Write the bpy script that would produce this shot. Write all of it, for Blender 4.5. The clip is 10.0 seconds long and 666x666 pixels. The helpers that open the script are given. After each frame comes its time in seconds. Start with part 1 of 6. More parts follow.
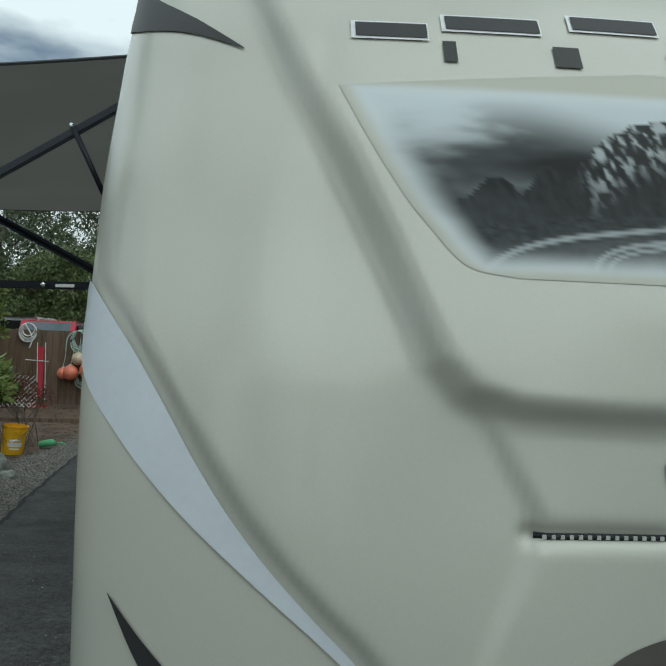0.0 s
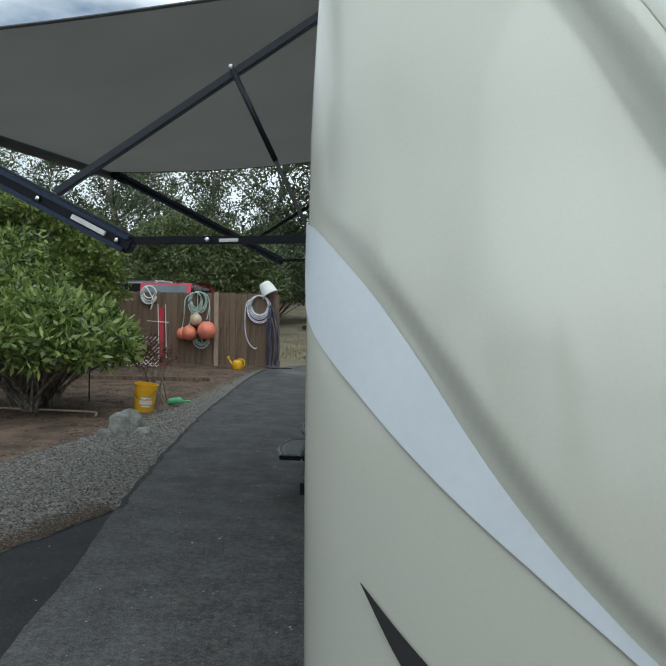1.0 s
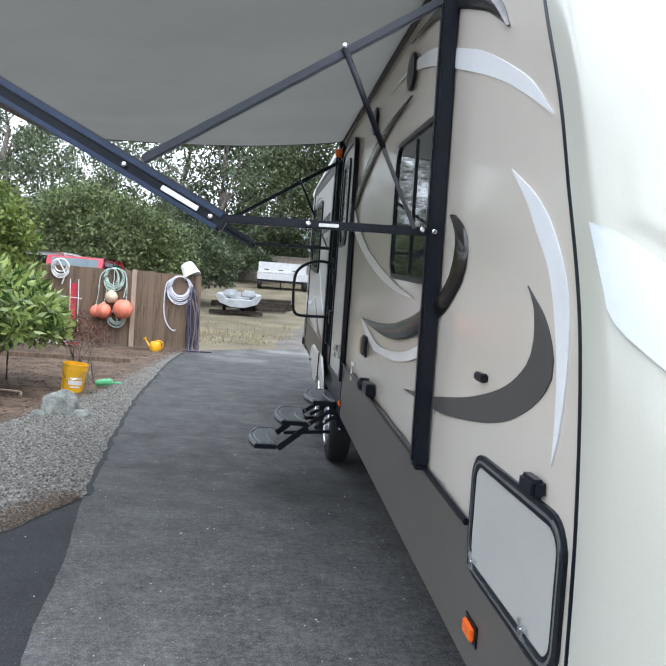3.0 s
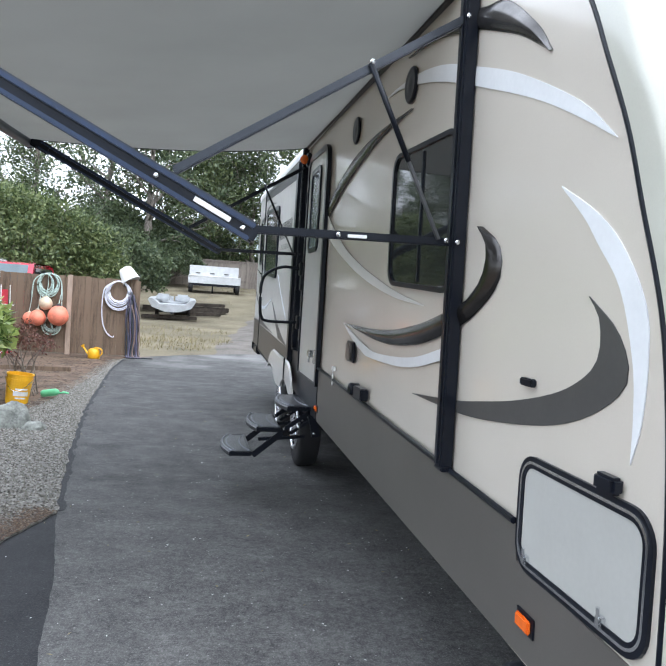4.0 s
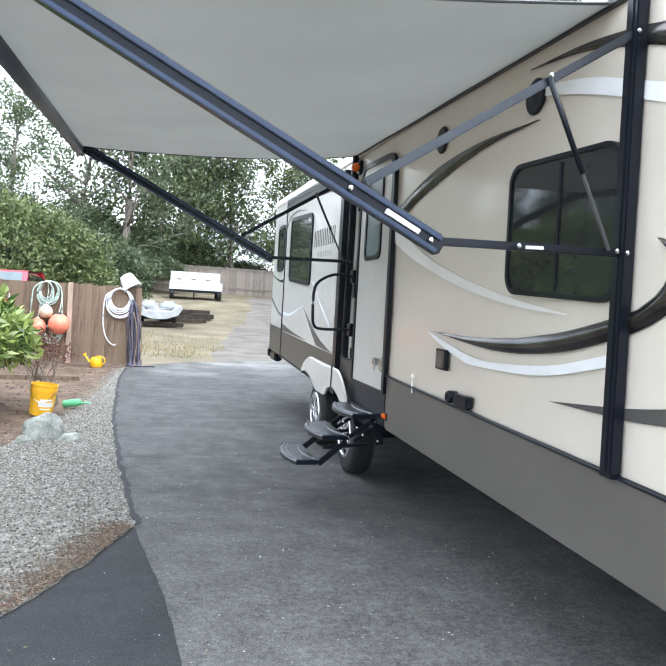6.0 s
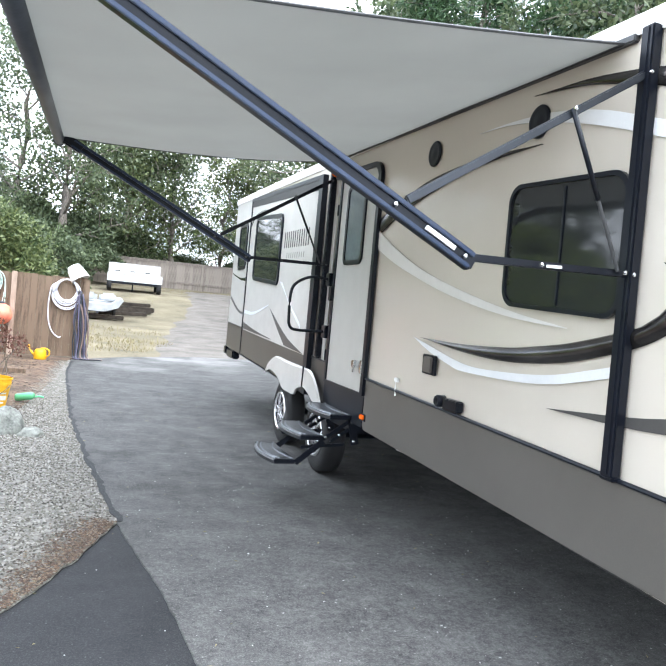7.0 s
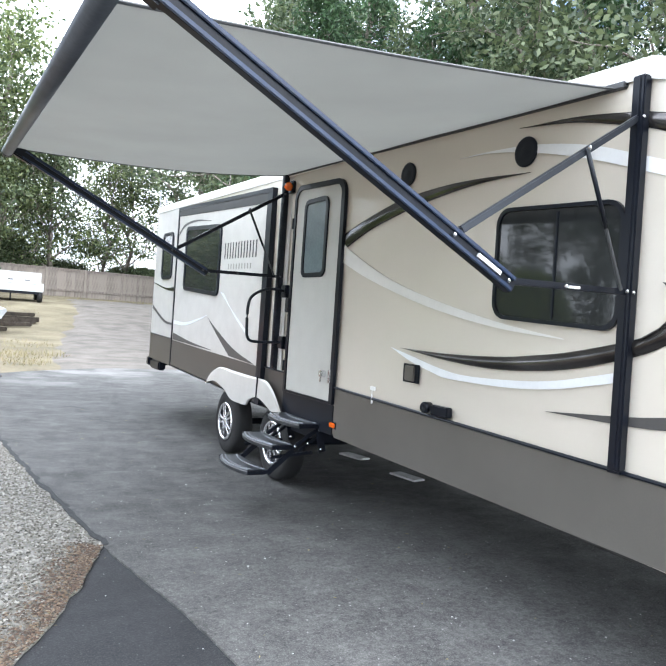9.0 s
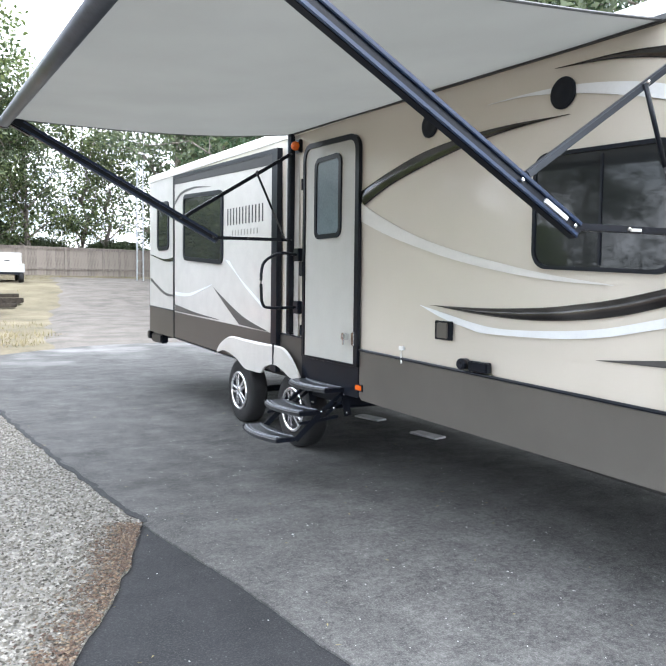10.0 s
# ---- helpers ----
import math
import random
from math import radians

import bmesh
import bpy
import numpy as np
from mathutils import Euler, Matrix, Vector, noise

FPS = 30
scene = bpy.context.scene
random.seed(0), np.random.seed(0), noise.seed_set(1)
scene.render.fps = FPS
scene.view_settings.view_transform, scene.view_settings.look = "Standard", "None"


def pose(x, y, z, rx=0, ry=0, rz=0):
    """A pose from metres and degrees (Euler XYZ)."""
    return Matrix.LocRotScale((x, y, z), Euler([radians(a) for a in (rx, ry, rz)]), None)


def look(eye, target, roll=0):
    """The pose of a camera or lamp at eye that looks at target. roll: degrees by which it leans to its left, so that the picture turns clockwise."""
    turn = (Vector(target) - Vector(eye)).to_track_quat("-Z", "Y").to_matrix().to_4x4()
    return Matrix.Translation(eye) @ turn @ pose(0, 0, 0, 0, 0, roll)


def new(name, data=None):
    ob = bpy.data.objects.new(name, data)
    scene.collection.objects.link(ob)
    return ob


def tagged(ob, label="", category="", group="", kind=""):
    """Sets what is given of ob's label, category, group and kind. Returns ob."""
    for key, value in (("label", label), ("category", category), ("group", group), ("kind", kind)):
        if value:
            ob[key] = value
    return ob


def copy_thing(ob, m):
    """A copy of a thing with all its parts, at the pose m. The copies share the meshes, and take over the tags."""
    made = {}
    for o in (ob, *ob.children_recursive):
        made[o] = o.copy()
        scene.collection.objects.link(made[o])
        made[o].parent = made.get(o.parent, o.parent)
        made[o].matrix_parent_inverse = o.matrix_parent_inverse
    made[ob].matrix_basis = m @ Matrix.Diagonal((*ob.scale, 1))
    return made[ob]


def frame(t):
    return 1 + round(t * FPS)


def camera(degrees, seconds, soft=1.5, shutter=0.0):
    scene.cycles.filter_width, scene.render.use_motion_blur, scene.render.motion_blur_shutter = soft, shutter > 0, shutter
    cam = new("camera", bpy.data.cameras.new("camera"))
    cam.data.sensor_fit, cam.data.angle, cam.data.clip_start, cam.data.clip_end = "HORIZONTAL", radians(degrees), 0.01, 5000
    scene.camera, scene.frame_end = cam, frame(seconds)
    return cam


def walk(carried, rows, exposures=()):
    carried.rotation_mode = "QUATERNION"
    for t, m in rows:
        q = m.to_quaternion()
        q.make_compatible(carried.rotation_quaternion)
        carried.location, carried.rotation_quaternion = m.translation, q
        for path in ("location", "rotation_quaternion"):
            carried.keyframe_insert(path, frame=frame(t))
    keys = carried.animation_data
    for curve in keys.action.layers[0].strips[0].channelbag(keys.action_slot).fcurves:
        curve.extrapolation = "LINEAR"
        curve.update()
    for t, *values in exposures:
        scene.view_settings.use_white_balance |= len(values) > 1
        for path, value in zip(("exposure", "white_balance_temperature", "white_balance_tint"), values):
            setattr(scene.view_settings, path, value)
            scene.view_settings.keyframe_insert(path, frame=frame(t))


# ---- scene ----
cam = camera(52.6, 10.0)
PATH = [
    (0, (0.424, 0.323, 1.649), (0.582, 2.316, 1.681), 2.0),
    (0.5, (0.27, 0.449, 1.62), (0.394, 2.445, 1.576), 2.4),
    (1, (0.147, 0.543, 1.626), (0.013, 2.536, 1.527), 1.0),
    (1.5, (-0.066, 0.507, 1.613), (-0.013, 2.504, 1.51), 3.0),
    (2, (-0.235, 0.463, 1.612), (-0.058, 2.452, 1.503), 4.1),
    (2.2, (-0.288, 0.492, 1.605), (-0.137, 2.485, 1.516), 3.5),
    (3.3, (-0.722, 0.608, 1.607), (-0.495, 2.591, 1.479), 5.0),
    (3.5, (-0.805, 0.56, 1.616), (-0.511, 2.535, 1.516), 4.3),
    (4, (-0.96, 0.605, 1.605), (-0.558, 2.561, 1.505), 3.8),
    (4.5, (-1.116, 0.705, 1.627), (-0.821, 2.683, 1.597), 3.5),
    (5, (-1.327, 0.679, 1.614), (-0.904, 2.631, 1.519), 2.0),
    (5.5, (-1.551, 0.657, 1.605), (-1.017, 2.581, 1.494), 5.3),
    (5.7, (-1.613, 0.701, 1.578), (-1.146, 2.644, 1.507), 3.8),
    (6.8, (-1.99, 0.816, 1.602), (-1.349, 2.707, 1.489), 3.4),
    (7, (-2.088, 0.769, 1.59), (-1.416, 2.651, 1.519), 5.4),
    (7.5, (-2.239, 0.856, 1.587), (-1.474, 2.703, 1.546), 5.4),
    (8, (-2.339, 0.982, 1.606), (-1.555, 2.82, 1.517), 2.5),
    (8.5, (-2.567, 0.973, 1.59), (-1.708, 2.773, 1.442), 2.6),
    (9, (-2.79, 0.904, 1.612), (-1.805, 2.644, 1.576), 4.1),
    (9.5, (-2.915, 1.045, 1.581), (-2.004, 2.823, 1.498), 0.7),
    (10, (-3.003, 1.162, 1.581), (-1.975, 2.871, 1.44), 0.9),
]
walk(cam, [(t, look(eye, target, roll)) for t, eye, target, roll in PATH],
     [(0.0, -0.8, 6000, -5.0), (1.0, -0.42, 5950, 1.0), (2.0, 0.15, 6000, 8.0), (3.5, 1.06, 5850, 9.0), (4.0, 1.02, 5850, 9.0), (4.5, 1.25, 5850, 9.0), (5.5, 1.50, 5900, 8.0), (7.0, 1.78, 5950, 8.0), (7.5, 1.66, 5950, 8.0), (8.5, 1.74, 5950, 8.0), (10.0, 1.73, 6000, 9.0)])

import functools

# ---- world, sun, exposure ----
world = bpy.data.worlds.new("sky")
scene.world = world
world.use_nodes = True
wn = world.node_tree
wn.nodes.clear()
sky = wn.nodes.new("ShaderNodeTexSky")
sky.sky_type, sky.sun_disc = "NISHITA", False
sky.sun_elevation, sky.sun_rotation = radians(48), radians(142)
sky.dust_density, sky.air_density = 2.5, 1.0
wtc = wn.nodes.new("ShaderNodeTexCoord")
wmap = wn.nodes.new("ShaderNodeMapping")
wmap.inputs["Scale"].default_value = (1.6, 1.6, 4.5)
wnoise = wn.nodes.new("ShaderNodeTexNoise")
wnoise.inputs["Scale"].default_value, wnoise.inputs["Detail"].default_value = 1.3, 6
wramp = wn.nodes.new("ShaderNodeValToRGB")
wramp.color_ramp.elements[0].position, wramp.color_ramp.elements[1].position = 0.33, 0.50
wmix = wn.nodes.new("ShaderNodeMix")
wmix.data_type = "RGBA"
wmix.inputs["B"].default_value = (14.0, 14.3, 14.8, 1)
wbg = wn.nodes.new("ShaderNodeBackground")
wbg.inputs["Strength"].default_value = 0.11
wout = wn.nodes.new("ShaderNodeOutputWorld")
wn.links.new(wtc.outputs["Generated"], wmap.inputs["Vector"])
wn.links.new(wmap.outputs["Vector"], wnoise.inputs["Vector"])
wn.links.new(wnoise.outputs["Fac"], wramp.inputs["Fac"])
wn.links.new(wramp.outputs["Color"], wmix.inputs["Factor"])
wn.links.new(sky.outputs["Color"], wmix.inputs["A"])
wn.links.new(wmix.outputs["Result"], wbg.inputs["Color"])
wn.links.new(wbg.outputs["Background"], wout.inputs["Surface"])
sun = new("sun", bpy.data.lights.new("sun", "SUN"))
sun.data.energy, sun.data.angle, sun.data.color = 1.36, radians(66), (1.0, 0.97, 0.93)
sun.matrix_world = look((11, -12, 20), (0, 2, 0))

# ---- materials ----


def mat(name, color, rough=0.5, metal=0.0, var=0.12, scale=6.0, bump=0.0, bscale=60.0, tint=None, coat=0.0, per_object=0.0, stretch=(1, 1, 1)):
    """A surface with broad stains and fine grain over its base colour."""
    m = bpy.data.materials.new(name)
    m.use_nodes = True
    nt = m.node_tree
    bsdf = nt.nodes["Principled BSDF"]
    bsdf.inputs["Roughness"].default_value = rough
    bsdf.inputs["Metallic"].default_value = metal
    bsdf.inputs["Coat Weight"].default_value = coat
    bsdf.inputs["Coat Roughness"].default_value = 0.06
    tc = nt.nodes.new("ShaderNodeTexCoord")
    mp = nt.nodes.new("ShaderNodeMapping")
    mp.inputs["Scale"].default_value = stretch
    nt.links.new(tc.outputs["Object"], mp.inputs["Vector"])
    n1 = nt.nodes.new("ShaderNodeTexNoise")
    n1.inputs["Scale"].default_value, n1.inputs["Detail"].default_value = scale, 5
    n2 = nt.nodes.new("ShaderNodeTexNoise")
    n2.inputs["Scale"].default_value, n2.inputs["Detail"].default_value = bscale, 4
    nt.links.new(mp.outputs["Vector"], n1.inputs["Vector"])
    nt.links.new(mp.outputs["Vector"], n2.inputs["Vector"])
    add = nt.nodes.new("ShaderNodeMath")
    add.operation = "ADD"
    nt.links.new(n1.outputs["Fac"], add.inputs[0])
    half = nt.nodes.new("ShaderNodeMath")
    half.operation = "MULTIPLY"
    half.inputs[1].default_value = 0.6
    nt.links.new(n2.outputs["Fac"], half.inputs[0])
    nt.links.new(half.outputs[0], add.inputs[1])
    last = add
    if per_object:
        oi = nt.nodes.new("ShaderNodeObjectInfo")
        mu = nt.nodes.new("ShaderNodeMath")
        mu.operation = "MULTIPLY_ADD"
        mu.inputs[1].default_value = per_object
        nt.links.new(oi.outputs["Random"], mu.inputs[0])
        nt.links.new(add.outputs[0], mu.inputs[2])
        last = mu
    ramp = nt.nodes.new("ShaderNodeValToRGB")
    e = ramp.color_ramp.elements
    e[0].position, e[1].position = 0.5, 1.1 if not per_object else 1.0
    dark = tint or [c * (1 - var * 1.6) for c in color]
    e[0].color = (*dark, 1)
    e[1].color = (*[min(1, c * (1 + var)) for c in color], 1)
    nt.links.new(last.outputs[0], ramp.inputs["Fac"])
    nt.links.new(ramp.outputs["Color"], bsdf.inputs["Base Color"])
    if bump:
        bp = nt.nodes.new("ShaderNodeBump")
        bp.inputs["Strength"].default_value, bp.inputs["Distance"].default_value = bump, 0.01
        nt.links.new(n2.outputs["Fac"], bp.inputs["Height"])
        nt.links.new(bp.outputs["Normal"], bsdf.inputs["Normal"])
    return m


def leafmat(name, dark, light, rough=0.45):
    """Leaves whose tone varies from leaf to leaf, a little light passing through."""
    m = bpy.data.materials.new(name)
    m.use_nodes = True
    nt = m.node_tree
    bsdf = nt.nodes["Principled BSDF"]
    geo = nt.nodes.new("ShaderNodeNewGeometry")
    ramp = nt.nodes.new("ShaderNodeValToRGB")
    ramp.color_ramp.elements[0].color, ramp.color_ramp.elements[1].color = (*dark, 1), (*light, 1)
    nt.links.new(geo.outputs["Random Per Island"], ramp.inputs["Fac"])
    nt.links.new(ramp.outputs["Color"], bsdf.inputs["Base Color"])
    bsdf.inputs["Roughness"].default_value = rough
    tr = nt.nodes.new("ShaderNodeBsdfTranslucent")
    nt.links.new(ramp.outputs["Color"], tr.inputs["Color"])
    mx = nt.nodes.new("ShaderNodeMixShader")
    mx.inputs["Fac"].default_value = 0.3
    nt.links.new(bsdf.outputs["BSDF"], mx.inputs[1])
    nt.links.new(tr.outputs["BSDF"], mx.inputs[2])
    nt.links.new(mx.outputs["Shader"], nt.nodes["Material Output"].inputs["Surface"])
    return m


M_WALL = mat("beige_fibreglass", (0.625, 0.575, 0.50), 0.22, var=0.03, scale=1.2, bscale=300, coat=0.4)
M_CAP = mat("beige_gelcoat", (0.555, 0.55, 0.475), 0.25, var=0.03, scale=1.0, bscale=200, coat=0.5)
M_WHITE = mat("white_vinyl", (0.80, 0.81, 0.82), 0.25, var=0.03)
M_PALE = mat("pale_grey_vinyl", (0.70, 0.68, 0.645), 0.28, var=0.03)
M_PALEBLUE = mat("pale_blue_vinyl", (0.68, 0.715, 0.76), 0.3, var=0.03)
# cooler copy of the wall, toned for open-sky light; the fender shares it
M_SLIDE = mat("neutral_fibreglass", (0.50, 0.485, 0.46), 0.28, var=0.05, coat=0.2)
M_ROOF = mat("white_roof_membrane", (0.82, 0.82, 0.80), 0.5, var=0.06)
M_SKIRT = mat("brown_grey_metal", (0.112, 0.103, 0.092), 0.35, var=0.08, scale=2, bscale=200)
M_SLIDESKIRT = mat("dark_brown_metal", (0.068, 0.062, 0.056), 0.35, var=0.08, scale=2, bscale=200)
M_GREYVINYL = mat("charcoal_vinyl", (0.078, 0.075, 0.073), 0.35, var=0.06)
M_DARKVINYL = mat("dark_metallic_vinyl", (0.11, 0.105, 0.103), 0.22, 0.85, var=0.5, scale=1.6, bscale=3, stretch=(1, 1, 3.5), tint=(0.015, 0.012, 0.011))
M_BLACK = mat("black_powder_coat", (0.008, 0.010, 0.016), 0.28, var=0.1)
M_BLACK.node_tree.nodes["Principled BSDF"].inputs["Specular IOR Level"].default_value = 0.24
M_RUBBER = mat("black_rubber", (0.02, 0.02, 0.02), 0.65, var=0.15, bump=0.2)
M_TYRE = mat("tyre_rubber", (0.011, 0.011, 0.012), 0.75, var=0.2, bump=0.3, bscale=90)
M_ALLOY = mat("polished_alloy", (0.80, 0.80, 0.82), 0.2, 0.85, var=0.08)
M_CHROME = mat("chrome", (0.75, 0.76, 0.78), 0.12, 1.0, var=0.04)
M_FABRIC = mat("grey_awning_vinyl", (0.31, 0.31, 0.285), 0.7, var=0.06, scale=1.5, bump=0.08, bscale=250)
def let_through(m, share):
    """Lets part of the light pass through a thin sheet."""
    nt = m.node_tree
    bsdf = nt.nodes["Principled BSDF"]
    tr = nt.nodes.new("ShaderNodeBsdfTranslucent")
    nt.links.new(bsdf.inputs["Base Color"].links[0].from_socket, tr.inputs["Color"])
    mx = nt.nodes.new("ShaderNodeMixShader")
    mx.inputs["Fac"].default_value = share
    nt.links.new(bsdf.outputs["BSDF"], mx.inputs[1])
    nt.links.new(tr.outputs["BSDF"], mx.inputs[2])
    nt.links.new(mx.outputs["Shader"], nt.nodes["Material Output"].inputs["Surface"])


let_through(M_FABRIC, 0.17)
M_FABTOP = mat("dark_awning_tube", (0.06, 0.062, 0.065), 0.5, var=0.15)
M_TUBE = mat("grey_wrapped_vinyl", (0.072, 0.082, 0.098), 0.4, var=0.15)
M_SATIN = mat("satin_anodised", (0.035, 0.040, 0.050), 0.30, 0.4, var=0.12)
# the bluish highlight along the arms' channels is painted into this colour
M_ARMEDGE = mat("black_with_blue_highlight", (0.012, 0.026, 0.065), 0.32, 0.0, var=0.15)
M_AMBER = mat("amber_lens", (0.85, 0.16, 0.015), 0.2, var=0.1)
M_GLASS = mat("tinted_glass", (0.022, 0.024, 0.025), 0.04, var=0.02)
def dull(m, level=0.15):
    m.node_tree.nodes["Principled BSDF"].inputs["Specular IOR Level"].default_value = level


dull(M_GREYVINYL, 0.3)
M_GLASS.node_tree.nodes["Principled BSDF"].inputs["Specular IOR Level"].default_value = 0.42
M_FROST = mat("frosted_glass", (0.16, 0.20, 0.22), 0.12, var=0.15, scale=2)
M_DOOR = mat("door_gelcoat", (0.485, 0.48, 0.45), 0.28, var=0.03)
M_LED = mat("led_strip", (0.55, 0.55, 0.5), 0.3, var=0.05)
M_TREAD = mat("ribbed_step_tread", (0.022, 0.024, 0.028), 0.4, var=0.35, scale=30, bump=0.3)


def asphalt(name, dark, light, wear, fleck, patch=False):
    """Asphalt: broad worn patches, mottling and pale flecks of stone."""
    m = bpy.data.materials.new(name)
    m.use_nodes = True
    nt = m.node_tree
    bsdf = nt.nodes["Principled BSDF"]
    tc = nt.nodes.new("ShaderNodeTexCoord")

    def tex(scale, detail, rough=0.6):
        n = nt.nodes.new("ShaderNodeTexNoise")
        n.inputs["Scale"].default_value, n.inputs["Detail"].default_value, n.inputs["Roughness"].default_value = scale, detail, rough
        nt.links.new(tc.outputs["Object"], n.inputs["Vector"])
        return n.outputs["Fac"]

    def ramp(src, p0, p1, c0, c1):
        r = nt.nodes.new("ShaderNodeValToRGB")
        e = r.color_ramp.elements
        e[0].position, e[1].position, e[0].color, e[1].color = p0, p1, (*c0, 1), (*c1, 1)
        nt.links.new(src, r.inputs["Fac"])
        return r.outputs["Color"]

    def mix(a, b, fac):
        x = nt.nodes.new("ShaderNodeMix")
        x.data_type = "RGBA"
        nt.links.new(a, x.inputs["A"])
        nt.links.new(b, x.inputs["B"])
        if isinstance(fac, float):
            x.inputs["Factor"].default_value = fac
        else:
            nt.links.new(fac, x.inputs["Factor"])
        return x.outputs["Result"]

    broad = ramp(tex(1.1, 6), 0.41, 0.59, [c * 0.8 for c in dark], [c * 1.25 for c in light])
    mottle = ramp(tex(3.4, 10, 0.75), 0.44, 0.64, dark, wear)
    scuff = nt.nodes.new("ShaderNodeMapping")
    scuff.inputs["Scale"].default_value, scuff.inputs["Rotation"].default_value = (1.0, 1.9, 1.0), (0, 0, 0.5)
    nt.links.new(tc.outputs["Object"], scuff.inputs["Vector"])
    marks = nt.nodes.new("ShaderNodeTexNoise")
    marks.inputs["Scale"].default_value, marks.inputs["Detail"].default_value, marks.inputs["Roughness"].default_value = 2.2, 10, 0.78
    nt.links.new(scuff.outputs["Vector"], marks.inputs["Vector"])
    base = mix(mix(broad, mottle, 0.5), ramp(marks.outputs["Fac"], 0.46, 0.64, dark, wear), 0.34)
    base = mix(base, ramp(tex(34.0, 6, 0.8), 0.48, 0.64, dark, wear), 0.28)
    if patch:
        # a worn, paler stretch where vehicles stop, with a ragged outline
        away = nt.nodes.new("ShaderNodeVectorMath")
        away.operation = "DISTANCE"
        flat = nt.nodes.new("ShaderNodeMapping")
        flat.inputs["Scale"].default_value = (1.0, 0.62, 0.0)
        nt.links.new(tc.outputs["Object"], flat.inputs["Vector"])
        nt.links.new(flat.outputs["Vector"], away.inputs[0])
        away.inputs[1].default_value = (-0.55, 1.9, 0)
        far = nt.nodes.new("ShaderNodeMath")
        far.operation = "MULTIPLY_ADD"
        far.inputs[1].default_value = -0.28
        far.inputs[2].default_value = 0.47
        nt.links.new(away.outputs["Value"], far.inputs[0])
        edge = nt.nodes.new("ShaderNodeMath")
        edge.operation = "ADD"
        nt.links.new(far.outputs[0], edge.inputs[0])
        nt.links.new(tex(2.6, 10, 0.8), edge.inputs[1])
        share = ramp(edge.outputs[0], 0.30, 0.80, (0, 0, 0), (0.8, 0.8, 0.8))
        # pale sheen of the sky at the far end, painted into the colour
        sep = nt.nodes.new("ShaderNodeSeparateXYZ")
        nt.links.new(tc.outputs["Object"], sep.inputs[0])
        span = nt.nodes.new("ShaderNodeMapRange")
        span.inputs["From Min"].default_value, span.inputs["From Max"].default_value = 13.0, 18.5
        span.inputs["To Min"].default_value, span.inputs["To Max"].default_value = -0.25, 0.25
        nt.links.new(sep.outputs["Y"], span.inputs["Value"])
        sheen_edge = nt.nodes.new("ShaderNodeMath")
        sheen_edge.operation = "ADD"
        nt.links.new(span.outputs["Result"], sheen_edge.inputs[0])
        nt.links.new(tex(0.45, 7, 0.6), sheen_edge.inputs[1])
        sheen = ramp(sheen_edge.outputs[0], 0.42, 0.74, (0, 0, 0), (0.75, 0.75, 0.75))
        base = mix(base, ramp(tex(0.9, 8, 0.6), 0.38, 0.62, [c * 0.5 for c in wear], [c * 1.5 for c in wear]), sheen)
        base = mix(base, mix(ramp(tex(24.0, 8, 0.85), 0.42, 0.60, [c * 1.8 for c in dark], [c * 1.4 for c in wear]), ramp(tex(3.7, 10, 0.75), 0.42, 0.62, [c * 2.2 for c in dark], [c * 1.2 for c in wear]), 0.4), share)
    grit = tex(95.0, 3, 0.7)
    fine = ramp(grit, 0.50, 0.72, [c * 0.55 for c in dark], fleck)
    col = mix(base, fine, 0.24)
    spots = nt.nodes.new("ShaderNodeTexVoronoi")
    spots.inputs["Scale"].default_value = 17
    nt.links.new(tc.outputs["Object"], spots.inputs["Vector"])
    dot = ramp(spots.outputs["Distance"], 0.03, 0.09, (0.55, 0.55, 0.55), (0, 0, 0))
    col = mix(col, ramp(grit, 0, 1, fleck, [min(1, c * 1.6) for c in fleck]), dot)
    nt.links.new(col, bsdf.inputs["Base Color"])
    bsdf.inputs["Roughness"].default_value = 0.8
    bsdf.inputs["Specular IOR Level"].default_value = 0.3
    bp = nt.nodes.new("ShaderNodeBump")
    bp.inputs["Strength"].default_value, bp.inputs["Distance"].default_value = 0.6, 0.006
    nt.links.new(grit, bp.inputs["Height"])
    nt.links.new(bp.outputs["Normal"], bsdf.inputs["Normal"])
    return m


M_STRIP = mat("worn_ridge", (0.20, 0.21, 0.24), 0.4, var=0.3, scale=25)
M_PAD = mat("worn_tread_pad", (0.030, 0.034, 0.042), 0.28, var=0.3, scale=18, bump=0.2, bscale=150)
M_ASPHALT = asphalt("worn_asphalt", (0.026, 0.026, 0.0265), (0.082, 0.081, 0.081), (0.205, 0.201, 0.196), (0.44, 0.43, 0.42), True)
M_NEWASPHALT = asphalt("fresh_asphalt", (0.018, 0.019, 0.022), (0.032, 0.033, 0.037), (0.05, 0.05, 0.053), (0.15, 0.15, 0.15))
M_SOIL = mat("dry_soil", (0.12, 0.08, 0.054), 0.95, var=0.5, scale=2.5, bump=0.9, bscale=55)
M_YARD = mat("dry_grass_and_dirt", (0.150, 0.130, 0.085), 0.95, var=0.5, scale=0.6, bump=0.9, bscale=16, tint=(0.07, 0.055, 0.033))
M_GRAVEL = mat("crushed_gravel", (0.20, 0.19, 0.17), 0.9, var=0.5, scale=14, bump=1.0, bscale=70)
M_TRACK = mat("pale_dirt_track", (0.130, 0.116, 0.102), 0.95, var=0.45, scale=1.2, bump=0.9, bscale=18, tint=(0.075, 0.066, 0.058))
M_STONE = mat("granite_boulder", (0.215, 0.222, 0.20), 0.85, var=0.45, scale=7, bump=0.7, bscale=40)
